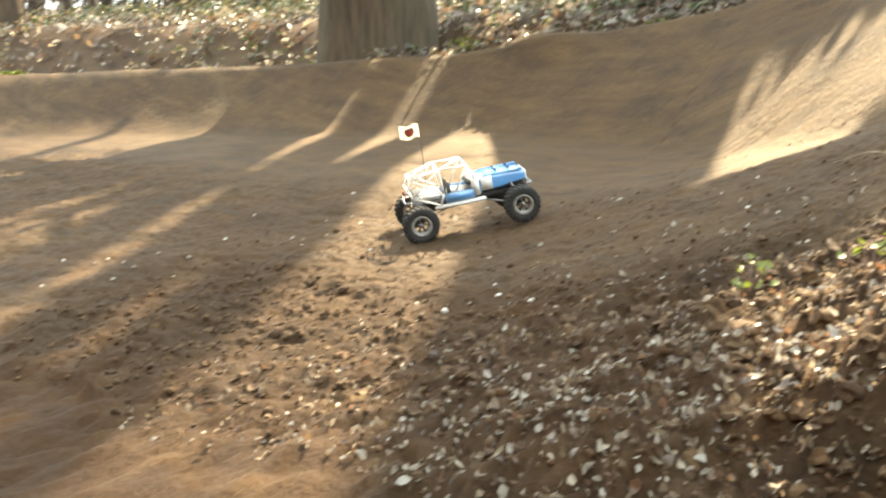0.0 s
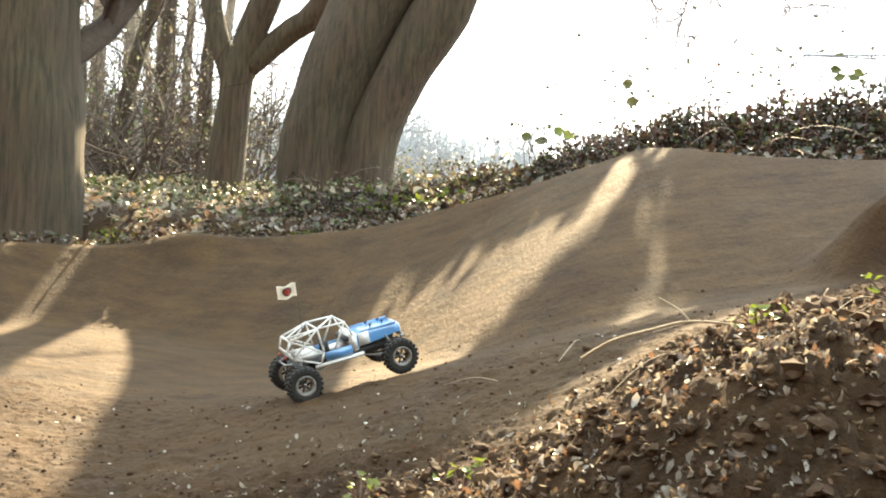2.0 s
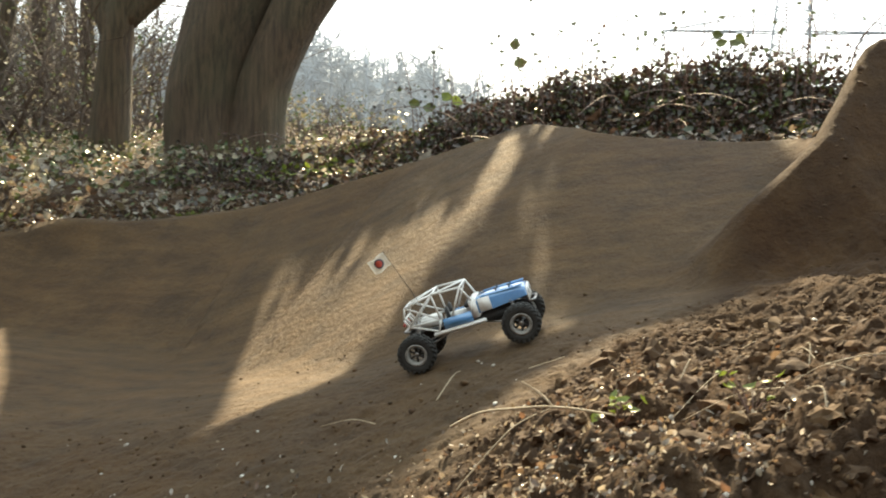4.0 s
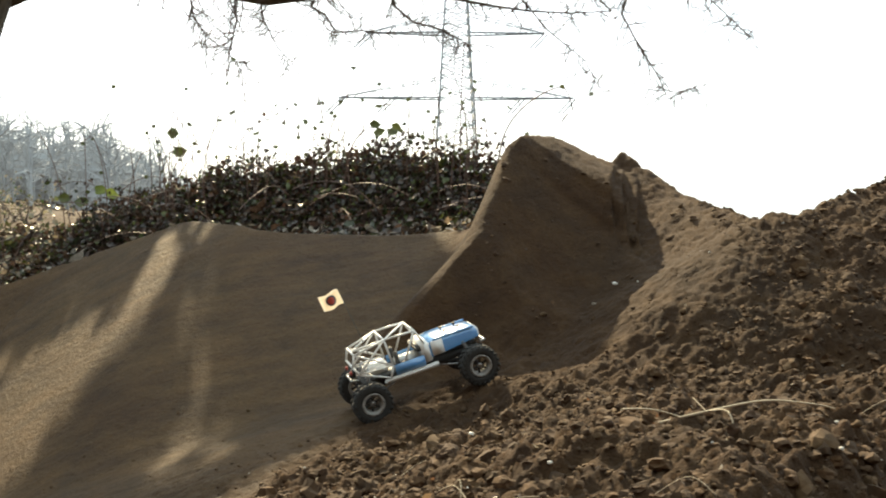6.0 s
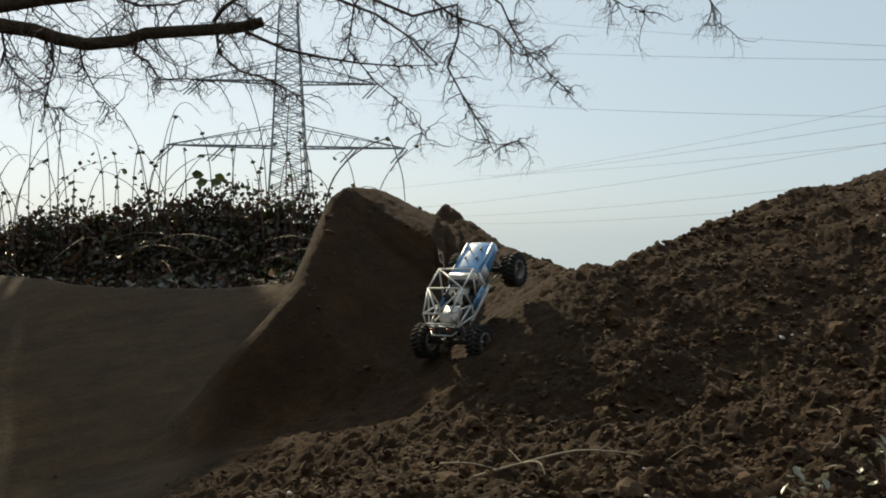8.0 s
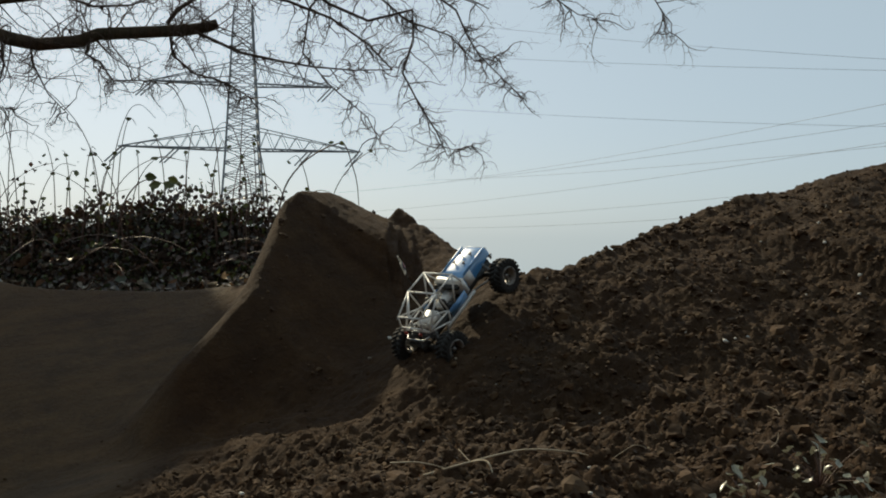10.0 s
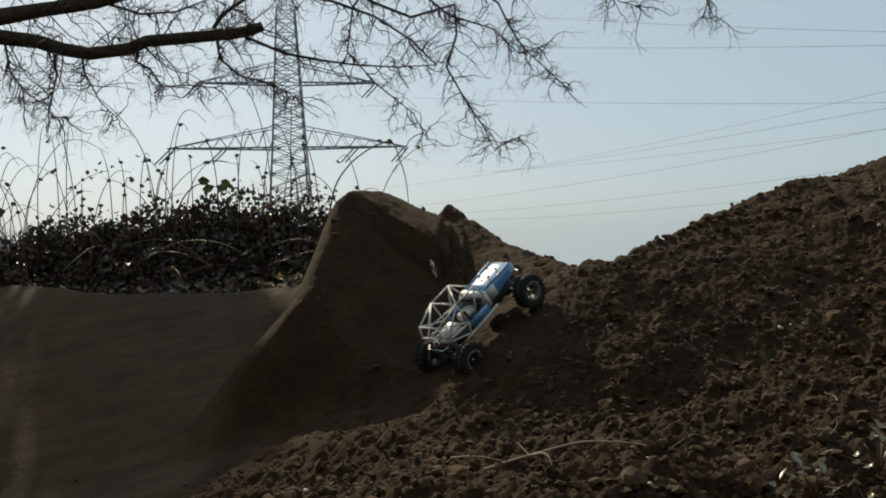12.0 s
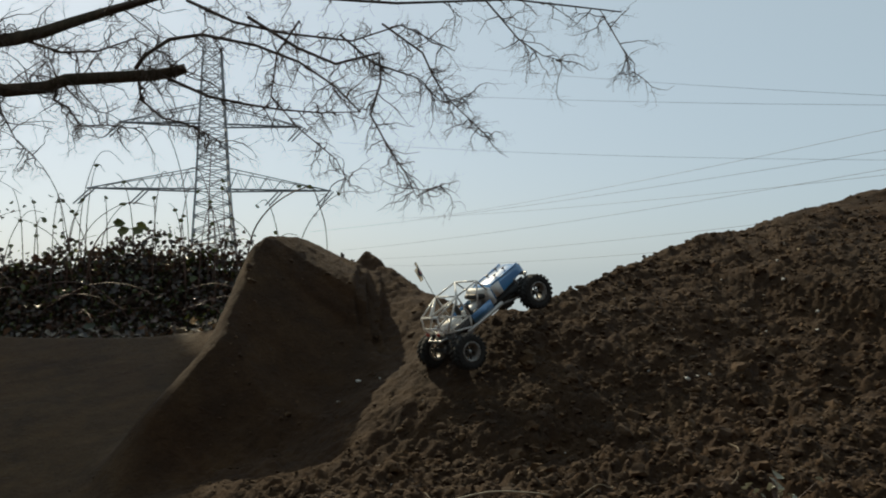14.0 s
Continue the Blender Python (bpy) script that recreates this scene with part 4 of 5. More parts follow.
def lone_cane(pts, radius, leaf_at, label, size=0.05, mat=BRAMBLE):
    """A single cane with a few leaves at given points along it."""
    rng = np.random.RandomState(int(abs(pts[0][0]) * 1000) % 1000)
    root = new("bramble_cane")
    o = Vector(pts[0])
    root.location = o
    bm, _ = stem_mesh([Vector(p) - o for p in pts], [radius * (1 - 0.6 * i / (len(pts) - 1)) for i in range(len(pts))], 5, 0.0, 20)
    part("cane", bm, CANE, root)
    for p in leaf_at:
        v, f = leaf_piece(rng, size, size * 0.75, 0.4)
        v = v @ np.array(Euler((rng.uniform(0.9, 1.6), rng.uniform(-0.5, 0.5), rng.uniform(-0.6, 0.6))).to_matrix()).T + np.array(Vector(p) - o)
        merged("leaf", [(v, f)], mat, "", "", parent=root)
    return tagged(root, label, "bramble", "tall canes over the bank")


lone_cane([(-0.3, 5.35, 1.2), (-0.26, 5.3, 1.4), (-0.17, 5.27, 1.5), (-0.06, 5.25, 1.48)], 0.005, [(-0.14, 5.25, 1.515), (-0.115, 5.25, 1.475), (-0.05, 5.25, 1.475), (-0.035, 5.25, 1.5)], "upright bramble cane with a dark leaf cluster", 0.06)
lone_cane([(-1.2, 5.9, 1.1), (-1.24, 5.96, 1.4), (-1.33, 5.97, 1.53), (-1.29, 5.97, 1.5), (-1.265, 5.97, 1.44)], 0.003, [(-1.267, 5.97, 1.40), (-1.29, 5.97, 1.5)], "thin cane with one hanging withered leaf", 0.085)
lone_cane([(-1.75, 5.6, 0.95), (-1.77, 5.6, 1.05), (-1.78, 5.6, 1.13)], 0.004, [(-1.78, 5.6, 1.14), (-1.70, 5.62, 1.12)], "short cane with round leaves", 0.08)
lone_cane([(-1.6, 5.65, 0.95), (-1.62, 5.65, 1.1), (-1.61, 5.65, 1.17)], 0.004, [(-1.61, 5.65, 1.18), (-1.56, 5.65, 1.16)], "short cane with a bright green leaf", 0.08, FRESH)
lone_cane([(0.44, 5.16, 1.15), (0.48, 5.14, 1.41), (0.53, 5.13, 1.53), (0.63, 5.12, 1.63), (0.77, 5.10, 1.69), (0.82, 5.10, 1.59), (0.85, 5.10, 1.47), (0.86, 5.10, 1.25)], 0.005, [(0.77, 5.1, 1.69), (0.72, 5.1, 1.69)], "tall bare cane arching over the mound", 0.03)
rng = np.random.RandomState(71)
for k in range(52):
    x = rng.uniform(-1.7, 0.7) if k > 12 else rng.uniform(-1.5, -0.2)
    y = 5.3 - 0.25 * x + rng.uniform(-0.15, 0.3)
    z = float(surface(x, y)) + 0.05
    h = rng.uniform(0.25, 0.62) * (1.0 if k > 5 else 1.5)
    lx = rng.normal(0, 0.16)
    lone_cane([(x, y, z - 0.1), (x + lx * 0.2, y, z + h * 0.5), (x + lx * 0.6, y, z + h * 0.85), (x + lx, y, z + h * rng.uniform(0.75, 1.0))], 0.0032,
              [(x + lx * 0.6, y, z + h * 0.85)] if k % 3 else [(x + lx, y, z + h * 0.8), (x + lx * 0.3, y, z + h * 0.55)], "thin upright cane with a few withered leaves", 0.028)
for k in range(18):
    x = rng.uniform(-1.8, 0.7)
    y = 5.3 - 0.25 * x + rng.uniform(-0.15, 0.3)
    z = float(surface(x, y)) - 0.05
    h, lx = rng.uniform(0.45, 0.85), rng.normal(0, 0.3)
    lone_cane([(x, y, z), (x + lx * 0.12, y, z + h * 0.55), (x + lx * 0.45, y, z + h * 0.9), (x + lx * 0.8, y, z + h * 0.98), (x + lx * 1.2, y, z + h * 0.88)], 0.003, [], "long bare cane arching over the brambles")

# ---- pylon and wires ----
PYLON = Vector((4.47, 119.9, -9.0))


def bar(bm, a, b, r, sides=4):
    tube(bm, [a, b], r, sides, cap=False)


def build_pylon():
    root = new("power_pylon")
    root.location = PYLON
    heights = [0, 5, 10, 14, 17.2, 20.1, 22.6, 25.0, 27.4, 30.0, 33.0, 36.0]
    half = lambda z: 3.3 * (1 - z / 46.0) if z < 20.1 else 1.86 * (1 - (z - 20.1) / 34.0)
    for sx in (-1, 1):
        for sy in (-1, 1):
            bm = bmesh.new()
            tube(bm, [(sx * half(z), sy * half(z), z) for z in heights], 0.13, 4)
            part("leg", bm, GALV, root)
    bm = bmesh.new()
    for z0, z1 in zip(heights, heights[1:]):
        n = 2
        for k in range(n):
            a0, a1 = z0 + (z1 - z0) * k / n, z0 + (z1 - z0) * (k + 1) / n
            h0, h1 = half(a0), half(a1)
            for s in (-1, 1):
                bar(bm, (-h0, s * h0, a0), (h1, s * h1, a1), 0.06)
                bar(bm, (h0, s * h0, a0), (-h1, s * h1, a1), 0.06)
                bar(bm, (s * h0, -h0, a0), (s * h1, h1, a1), 0.06)
                bar(bm, (-h1, s * h1, a1), (h1, s * h1, a1), 0.05)
    part("bracing", bm, GALV, root)
    for z, reach, rise in ((20.1, 13.4, 2.3), (27.4, 10.1, 2.2)):
        for s in (-1, 1):
            bm = bmesh.new()
            h = half(z)
            tip = Vector((s * reach, 0, z + 0.1))
            for sy in (-1, 1):
                bar(bm, (s * h, sy * h, z), tip, 0.12)
                bar(bm, (s * h, sy * h, z + rise), tip, 0.07)
                for k in range(7):
                    u0, u1 = k / 7, (k + 0.5) / 7
                    lo = Vector((s * h, sy * h, z)).lerp(tip, u0)
                    hi = Vector((s * h, sy * h, z + rise)).lerp(tip, u1)
                    lo2 = Vector((s * h, sy * h, z)).lerp(tip, (k + 1) / 7)
                    bar(bm, lo, hi, 0.04)
                    bar(bm, hi, lo2, 0.04)
            for k in range(7):
                u = k / 7
                a, b = Vector((s * h, -h, z)).lerp(tip, u), Vector((s * h, h, z)).lerp(tip, (k + 1) / 7)
                bar(bm, a, b, 0.05)
            part("cross_arm", bm, GALV, root)
            for f in ((0.98, 0.55) if reach > 12 else (0.98,)):
                bm = bmesh.new()
                a = Vector((s * reach * f, 0, z))
                for q in (0.0, 0.5):
                    bar(bm, a + Vector((q, 0, 0)), a + Vector((q - 1.6, -1.0, -1.7)), 0.09, 5)
                part("insulator", bm, GALV, root)
    return tagged(root, "grey steel lattice power pylon with two crossarms", "pylon")


def build_wires():
    runs = [((17.09, 66.41, 15.21), (30.00, 45.23, 10.21), 1), ((12.75, 67.72, 13.43), (30.05, 45.32, 9.58), 1), ((15.22, 67.76, 9.87), (30.20, 45.63, 6.90), 1),
            ((30.16, 107.63, 8.03), (38.38, 58.02, 9.13), 0), ((20.29, 109.99, 6.69), (38.43, 58.12, 8.11), 0), ((28.25, 108.17, 7.67), (38.48, 58.23, 6.84), 0),
            ((22.63, 109.62, 4.58), (35.42, 60.18, 6.35), 0), ((25.79, 108.95, 3.35), (36.41, 59.72, 4.40), 0), ((25.42, 109.05, 2.39), (33.09, 61.67, 2.87), 0)]
    for a, b, near in runs:
        a, b = Vector(a), Vector(b)
        d = b - a
        bm = bmesh.new()
        pts = []
        for i in range(25):
            u = -0.25 + 2.2 * i / 24
            p = a + d * u
            p.z += (1.0 if near else 1.6) * ((u - 0.5) ** 2 - 0.25) * 0.5
            pts.append(p)
        tube(bm, pts, 0.010 if near else 0.014, 4, cap=False)
        tagged(part("power_line", bm, GALV), "thin dark overhead power line strung across the sky", "wire", "overhead power lines")


build_pylon()
build_wires()


# ---- sticks and small plants ----
def stick(pts, r, label, forks=()):
    root = new("stick")
    o = Vector(pts[0])
    root.location = o
    bm, _ = stem_mesh([Vector(p) - o for p in pts], [r * (1 - 0.5 * i / (len(pts) - 1)) for i in range(len(pts))], 7, 0.12, 24)
    part("shaft", bm, DEADWOOD, root)
    for f in forks:
        bm, _ = stem_mesh([Vector(p) - o for p in f], [r * 0.6] * (len(f) - 1) + [r * 0.3], 6, 0.1, 8)
        part("side_twig", bm, DEADWOOD, root)
    return tagged(root, label, "stick", "dead sticks on the bank")


def on_ground(pts, lift):
    return [(x, y, float(surface(x, y)) + l) for (x, y), l in zip(pts, lift)]


stick([(-0.52, 1.86, 0.46), (-0.45, 1.81, 0.51), (-0.36, 1.73, 0.55), (-0.28, 1.66, 0.58), (-0.18, 1.65, 0.58), (-0.06, 1.70, 0.55), (0.04, 1.74, 0.6)], 0.003,
      "bent pale dead branch lying on the bank", [[(-0.285, 1.665, 0.58), (-0.31, 1.67, 0.6), (-0.345, 1.68, 0.615)]])
stick(on_ground([(0.51, 1.90), (0.60, 1.89), (0.71, 1.92), (0.81, 1.95), (0.87, 1.99)], (0.015, 0.03, 0.03, 0.03, 0.02)), 0.0028, "long thin pale stick lying on clods",
      [on_ground([(0.6, 1.89), (0.615, 1.83), (0.62, 1.8)], (0.03, 0.02, 0.01))])
stick(on_ground([(0.47, 2.03), (0.53, 2.02), (0.61, 2.05)], (0.02, 0.03, 0.015)), 0.0024, "short pale stick lying on clods")
rng = np.random.RandomState(88)
for k in range(24):
    x, y = rng.uniform(-0.9, 1.5), rng.uniform(1.35, 2.5)
    if k > 12:
        x, y = rng.uniform(-0.6, 0.2), rng.uniform(1.35, 1.8)
    a, l = rng.uniform(0, 3.14), rng.uniform(0.06, 0.22)
    stick(on_ground([(x, y), (x + l * 0.5 * math.cos(a) + 0.01, y + l * 0.5 * math.sin(a)), (x + l * math.cos(a), y + l * math.sin(a))], (0.008, rng.uniform(0.01, 0.04), 0.01)),
          rng.uniform(0.0009, 0.0018), "small dry twig lying among the leaves")


def small_plant(x, y, size, count, mat, label, seed, spread=0.06, high=0.08):
    rng = np.random.RandomState(seed)
    root = new("small_plant")
    root.location = (x, y, float(surface(x, y)) - 0.01)
    bm = bmesh.new()
    for k in range(count):
        a, u = rng.uniform(0, 6.283), rng.uniform(0.2, 1)
        tip = Vector((spread * u * math.cos(a), spread * u * math.sin(a), high * rng.uniform(0.3, 1)))
        tube(bm, [(0, 0, 0), tip * 0.5 + Vector((0, 0, 0.01)), tip], [0.0015, 0.0012, 0.0008], 4, cap=False)
        v, f = leaf_piece(rng, size * rng.uniform(0.7, 1.2), size * 0.6, rng.uniform(-0.3, 0.7))
        v = v @ turn_matrix(rng, 0.8).T + np.array(tip)
        merged("leaf", [(v, f)], mat, "", "", parent=root)
    part("stem", bm, CANE, root)
    return tagged(root, label, "plant", "small plants on the bank")


small_plant(-0.9, 1.65, 0.022, 14, FRESH, "small fresh green seedling among dry leaves", 1)
small_plant(-0.16, 1.62, 0.024, 12, FRESH, "yellow-green sprout growing in leaf litter", 2)
small_plant(-0.62, 1.45, 0.022, 12, FRESH, "small fresh green seedling among dry leaves", 3)
small_plant(0.05, 1.55, 0.022, 10, FRESH, "yellow-green sprout growing in leaf litter", 4)
for i, (x, y) in enumerate([(1.16, 1.84), (1.26, 1.80), (1.34, 1.9), (1.12, 1.70), (1.22, 1.66), (1.40, 1.78)]):
    small_plant(x, y, 0.026, 22, PALE, "low leafy plant with pale glossy leaves", 10 + i, 0.10, 0.10)
for i, (x, y) in enumerate([(-4.4, 5.0), (-4.3, 5.15), (-4.55, 4.86), (-3.2, 6.6), (-2.6, 5.75), (-2.9, 5.9), (-2.2, 5.55)]):
    small_plant(x, y, 0.05, 18, FRESH, "bright green leafy weed at the foot of the bank", 30 + i, 0.16, 0.14)


# ---- the crawler ----
CAR = [
    (0, -2.086, 2.295, 0.014, 48.3, 8.1, 2.5),
    (0.5, -1.532, 2.558, 0.143, 44.6, 16.3, 1.7),
    (1, -1.395, 2.605, 0.187, 42.5, 18.3, -1.9),
    (1.5, -1.402, 2.605, 0.184, 43.1, 17.1, -0.3),
    (2, -1.444, 2.687, 0.178, 44.7, 16.6, 1.4),
    (2.4, -1.444, 2.687, 0.179, 44.7, 16.6, 1.4),
    (3, -1.210, 2.715, 0.249, 32.7, 17.8, 1.7),
    (3.6, -0.901, 2.753, 0.346, 16.9, 19.4, 2.2),
    (4.2, -0.601, 2.790, 0.442, 1.6, 21.0, 2.6),
    (4.5, -0.507, 2.801, 0.470, -3.2, 21.5, 2.7),
    (5, -0.344, 2.880, 0.519, 19.8, 17.7, 0.2),
    (5.5, -0.135, 2.846, 0.589, 27.5, 21.8, -1.2),
    (6, 0.085, 2.939, 0.631, 13.9, 17.1, 3.9),
    (6.5, 0.404, 2.969, 0.706, 18.5, 15.1, -0.2),
    (7, 0.689, 3.059, 0.820, 34.3, 26.2, 3.2),
    (7.5, 0.779, 3.260, 0.940, 61.1, 40.3, -6.0),
    (8, 0.811, 3.253, 0.966, 49.3, 42.6, -1.6),
    (8.6, 0.845, 3.222, 0.966, 43.0, 42.7, -0.6),
    (9.4, 0.890, 3.182, 0.966, 34.9, 42.9, 0.8),
    (10, 0.907, 3.167, 0.966, 31.8, 43.0, 1.3),
    (10.5, 0.909, 3.164, 0.966, 31.3, 43.0, 1.4),
    (11, 0.910, 3.166, 0.967, 30.2, 43.5, 1.7),
    (11.5, 0.910, 3.156, 0.968, 29.6, 43.2, 0.4),
    (12, 0.813, 3.172, 0.904, 28.8, 38.2, -0.6),
    (12.5, 0.677, 3.048, 0.803, 27.0, 22.3, 0.3),
    (13, 0.697, 3.059, 0.814, 27.7, 25.5, 0.4),
    (13.5, 0.871, 3.181, 0.939, 24.7, 42.5, 0.2),
    (14, 1.092, 3.104, 1.056, 19.4, 34.3, -2.4),
]
WHEEL_R = 0.055


def tyre_mesh():
    bm = bmesh.new()
    prof = [(0.029, -0.017), (0.036, -0.021), (0.046, -0.0215), (0.0505, -0.018), (0.0515, -0.009), (0.0518, 0.0), (0.0515, 0.009), (0.0505, 0.018), (0.046, 0.0215), (0.036, 0.021), (0.029, 0.017), (0.027, 0.0)]
    rings = lathe(bm, prof, 40)
    for k in range(40):
        bm.faces.new((rings[-1][k], rings[-1][(k + 1) % 40], rings[0][(k + 1) % 40], rings[0][k]))
    for k in range(22):
        for s in (-1, 1):
            a = 2 * math.pi * (k + (0.25 if s > 0 else -0.25)) / 22
            m = Matrix.Rotation(-a, 4, "Y") @ Matrix.Translation((0.0525, s * 0.011, 0)) @ Matrix.Rotation(s * 0.5, 4, "X")
            box(bm, (-0.0025, -0.0095, -0.0038), (0.0025, 0.0095, 0.0038), m)
            m = Matrix.Rotation(-a - 0.1, 4, "Y") @ Matrix.Translation((0.0485, s * 0.0205, 0)) @ Matrix.Rotation(s * 0.5, 4, "Z")
            box(bm, (-0.005, -0.002, -0.003), (0.004, 0.002, 0.003), m)
    return bm


def build_wheel(root, x, y, side):
    w = part("wheel", tyre_mesh(), RUBBER, root, "black knobbly rubber tyre")
    bm = bmesh.new()
    rings = lathe(bm, [(0.0275, -0.014), (0.0315, -0.0185), (0.0315, -0.0205), (0.0265, -0.0205), (0.0225, -0.015), (0.0215, 0.0), (0.0225, 0.015), (0.0265, 0.0205), (0.0315, 0.0205), (0.0315, 0.0185), (0.0275, 0.014)], 32)
    part("rim", bm, RIM, w, "dull grey beadlock rim")
    for k in range(6):
        bm = bmesh.new()
        a = k * math.pi / 3
        m = Matrix.Rotation(a, 4, "Y")
        box(bm, (0.006, side * 0.004 - 0.002, -0.003), (0.0228, side * 0.004 + 0.002, 0.003), m, 0.0007)
        part("spoke", bm, BLACK, w)
    for k in range(8):
        bm = bmesh.new()
        a = k * math.pi / 4
        box(bm, (-0.0016, side * 0.0205, -0.0016), (0.0016, side * 0.0222, 0.0016), Matrix.Translation((0.029 * math.cos(a), 0, 0.029 * math.sin(a))))
        part("bolt", bm, BLACK, w)
    bm = bmesh.new()
    lathe(bm, [(0.0001, side * 0.012), (0.005, side * 0.012), (0.0075, side * 0.008), (0.0075, -side * 0.014), (0.0001, -side * 0.014)], 12)
    part("hub", bm, STEEL, w)
    w.matrix_basis = pose(x, y, WHEEL_R)
    return w


def rounded_panel(lo, hi, bevel):
    bm = bmesh.new()
    box(bm, lo, hi, None, bevel)
    return bm


def build_crawler():
    root = new("crawler")
    # engine bonnet, pale border with a blue centre, tapering to the front
    bm = bmesh.new()
    rows = []
    for x, w, zt, zb in ((0.045, 0.054, 0.150, 0.108), (0.075, 0.053, 0.151, 0.108), (0.12, 0.051, 0.151, 0.112), (0.165, 0.049, 0.149, 0.116), (0.184, 0.048, 0.147, 0.118), (0.190, 0.046, 0.141, 0.118)):
        ring = [(x, -w, zb), (x, -w, zt - 0.012), (x, -w + 0.003, zt - 0.004), (x, -w + 0.010, zt - 0.0005), (x, 0, zt + 0.001), (x, w - 0.010, zt - 0.0005), (x, w - 0.003, zt - 0.004), (x, w, zt - 0.012), (x, w, zb)]
        rows.append([bm.verts.new(p) for p in ring])
    for r0, r1 in zip(rows, rows[1:]):
        for k in range(8):
            bm.faces.new((r0[k], r1[k], r1[k + 1], r0[k + 1]))
    bm.faces.new(rows[0])
    bm.faces.new(rows[-1][::-1])
    hood = part("hood", bm, BLUE, root, "light blue bonnet")
    for s in (-1, 1):
        part("hood_edge", rounded_panel((0.06, s * 0.0455 - 0.004, 0.1475), (0.182, s * 0.0455 + 0.004, 0.1525), 0.001), BLUE, hood, "light blue raised bonnet edge")
        for x in (0.105, 0.145):
            bm = bmesh.new()
            tube(bm, [(x, s * 0.02, 0.150), (x, s * 0.02, 0.158)], 0.002, 8)
            box(bm, (x - 0.005, s * 0.02 - 0.003, 0.157), (x + 0.005, s * 0.02 + 0.003, 0.160))
            part("bonnet_pin", bm, BLACK, hood)
        part("side_stripe", rounded_panel((0.05, s * 0.0535 - 0.0012, 0.109), (0.085, s * 0.0535 + 0.0012, 0.149), 0.0005), WHITE, hood, "white cowl band")
    part("cowl", rounded_panel((0.022, -0.056, 0.098), (0.048, 0.056, 0.152), 0.004), WHITE, root, "white cowl panel")
    part("grille", rounded_panel((0.1885, -0.042, 0.10), (0.194, 0.042, 0.142), 0.002), WHITE, root, "white front grille")
    for s in (-1, 1):
        bm = bmesh.new()
        lathe(bm, [(0.0001, 0.197), (0.008, 0.196), (0.009, 0.192)], 16, "z")
        bmesh.ops.transform(bm, matrix=Matrix.Translation((0, s * 0.027, 0.127)) @ Matrix.Rotation(math.pi / 2, 4, "Y"), verts=bm.verts)
        part("headlight", bm, STEEL, root, "round clear headlight")
        part("side_panel", rounded_panel((-0.062, s * 0.0575 - 0.0015, 0.092), (0.024, s * 0.0575 + 0.0015, 0.122), 0.001), BLUE, root, "blue door panel")
        part("rocker_rail", rounded_panel((-0.10, s * 0.055 - 0.005, 0.078), (0.06, s * 0.055 + 0.005, 0.091), 0.003), WHITE, root, "white rocker rail")
        part("frame_rail", rounded_panel((-0.15, s * 0.028 - 0.003, 0.075), (0.185, s * 0.028 + 0.003, 0.098), 0.001), BLACK, root, "black chassis rail")
        part("tail_light", rounded_panel((-0.182, s * 0.03 - 0.006, 0.128), (-0.176, s * 0.03 + 0.006, 0.138), 0.0015), RED, root, "red tail light")
    part("floor_tray", rounded_panel((-0.16, -0.05, 0.098), (0.024, 0.05, 0.102), 0.001), BLACK, root, "black floor tray")
    part("battery", rounded_panel((-0.05, -0.018, 0.102), (0.02, 0.018, 0.124), 0.003), WHITE, root, "white battery pack")
    part("radio_box", rounded_panel((-0.135, -0.026, 0.102), (-0.075, 0.026, 0.132), 0.004), WHITE, root, "white radio box")
    part("dashboard", rounded_panel((0.008, -0.05, 0.132), (0.024, 0.05, 0.146), 0.003), BLACK, root)
    for s in (-1, 1):
        bm = rounded_panel((-0.045, s * 0.030 - 0.012, 0.104), (-0.015, s * 0.030 + 0.012, 0.116), 0.003)
        box(bm, (-0.052, s * 0.030 - 0.012, 0.106), (-0.042, s * 0.030 + 0.012, 0.150), None, 0.003)
        part("seat", bm, BLACK, root, "black moulded seat")
    # roll cage
    r = 0.0028
    tubes = []
    for s in (-1, 1):
        A, B, C, D, E, F, G, H = (0.034, s * 0.054, 0.150), (0.014, s * 0.060, 0.197), (-0.072, s * 0.060, 0.200), (-0.160, s * 0.046, 0.182), (-0.172, s * 0.046, 0.150), (-0.160, s * 0.050, 0.126), (-0.066, s * 0.058, 0.124), (-0.080, s * 0.058, 0.092)
        tubes += [(A, B), (B, C), (C, D), (D, E), (E, F), (F, G), (C, G), (G, H), (D, G), (A, (0.024, s * 0.057, 0.122)), (C, F), (B, (-0.03, s * 0.0585, 0.124)), (H, F)]
    for a, b in (((0.034, 0.054, 0.150), None), ((0.014, 0.060, 0.197), None), ((-0.072, 0.060, 0.200), None), ((-0.160, 0.046, 0.182), None), ((-0.172, 0.046, 0.150), None), ((-0.160, 0.050, 0.126), None)):
        tubes.append((a, (a[0], -a[1], a[2])))
    tubes += [((0.014, 0.060, 0.197), (-0.072, -0.060, 0.200)), ((-0.072, 0.060, 0.200), (-0.160, 0.0, 0.182)), ((-0.072, -0.060, 0.200), (-0.160, 0.0, 0.182)), ((-0.172, -0.02, 0.15), (-0.16, -0.02, 0.126)), ((-0.172, 0.02, 0.15), (-0.16, 0.02, 0.126))]
    for a, b in tubes:
        bm = bmesh.new()
        tube(bm, [a, b], r, 8)
        part("cage_tube", bm, WHITE, root, "white roll cage tube")
    # bumpers, axles, links, shocks
    bm = bmesh.new()
    tube(bm, [(0.19, -0.04, 0.098), (0.206, -0.03, 0.098), (0.206, 0.03, 0.098), (0.19, 0.04, 0.098)], 0.004, 8)
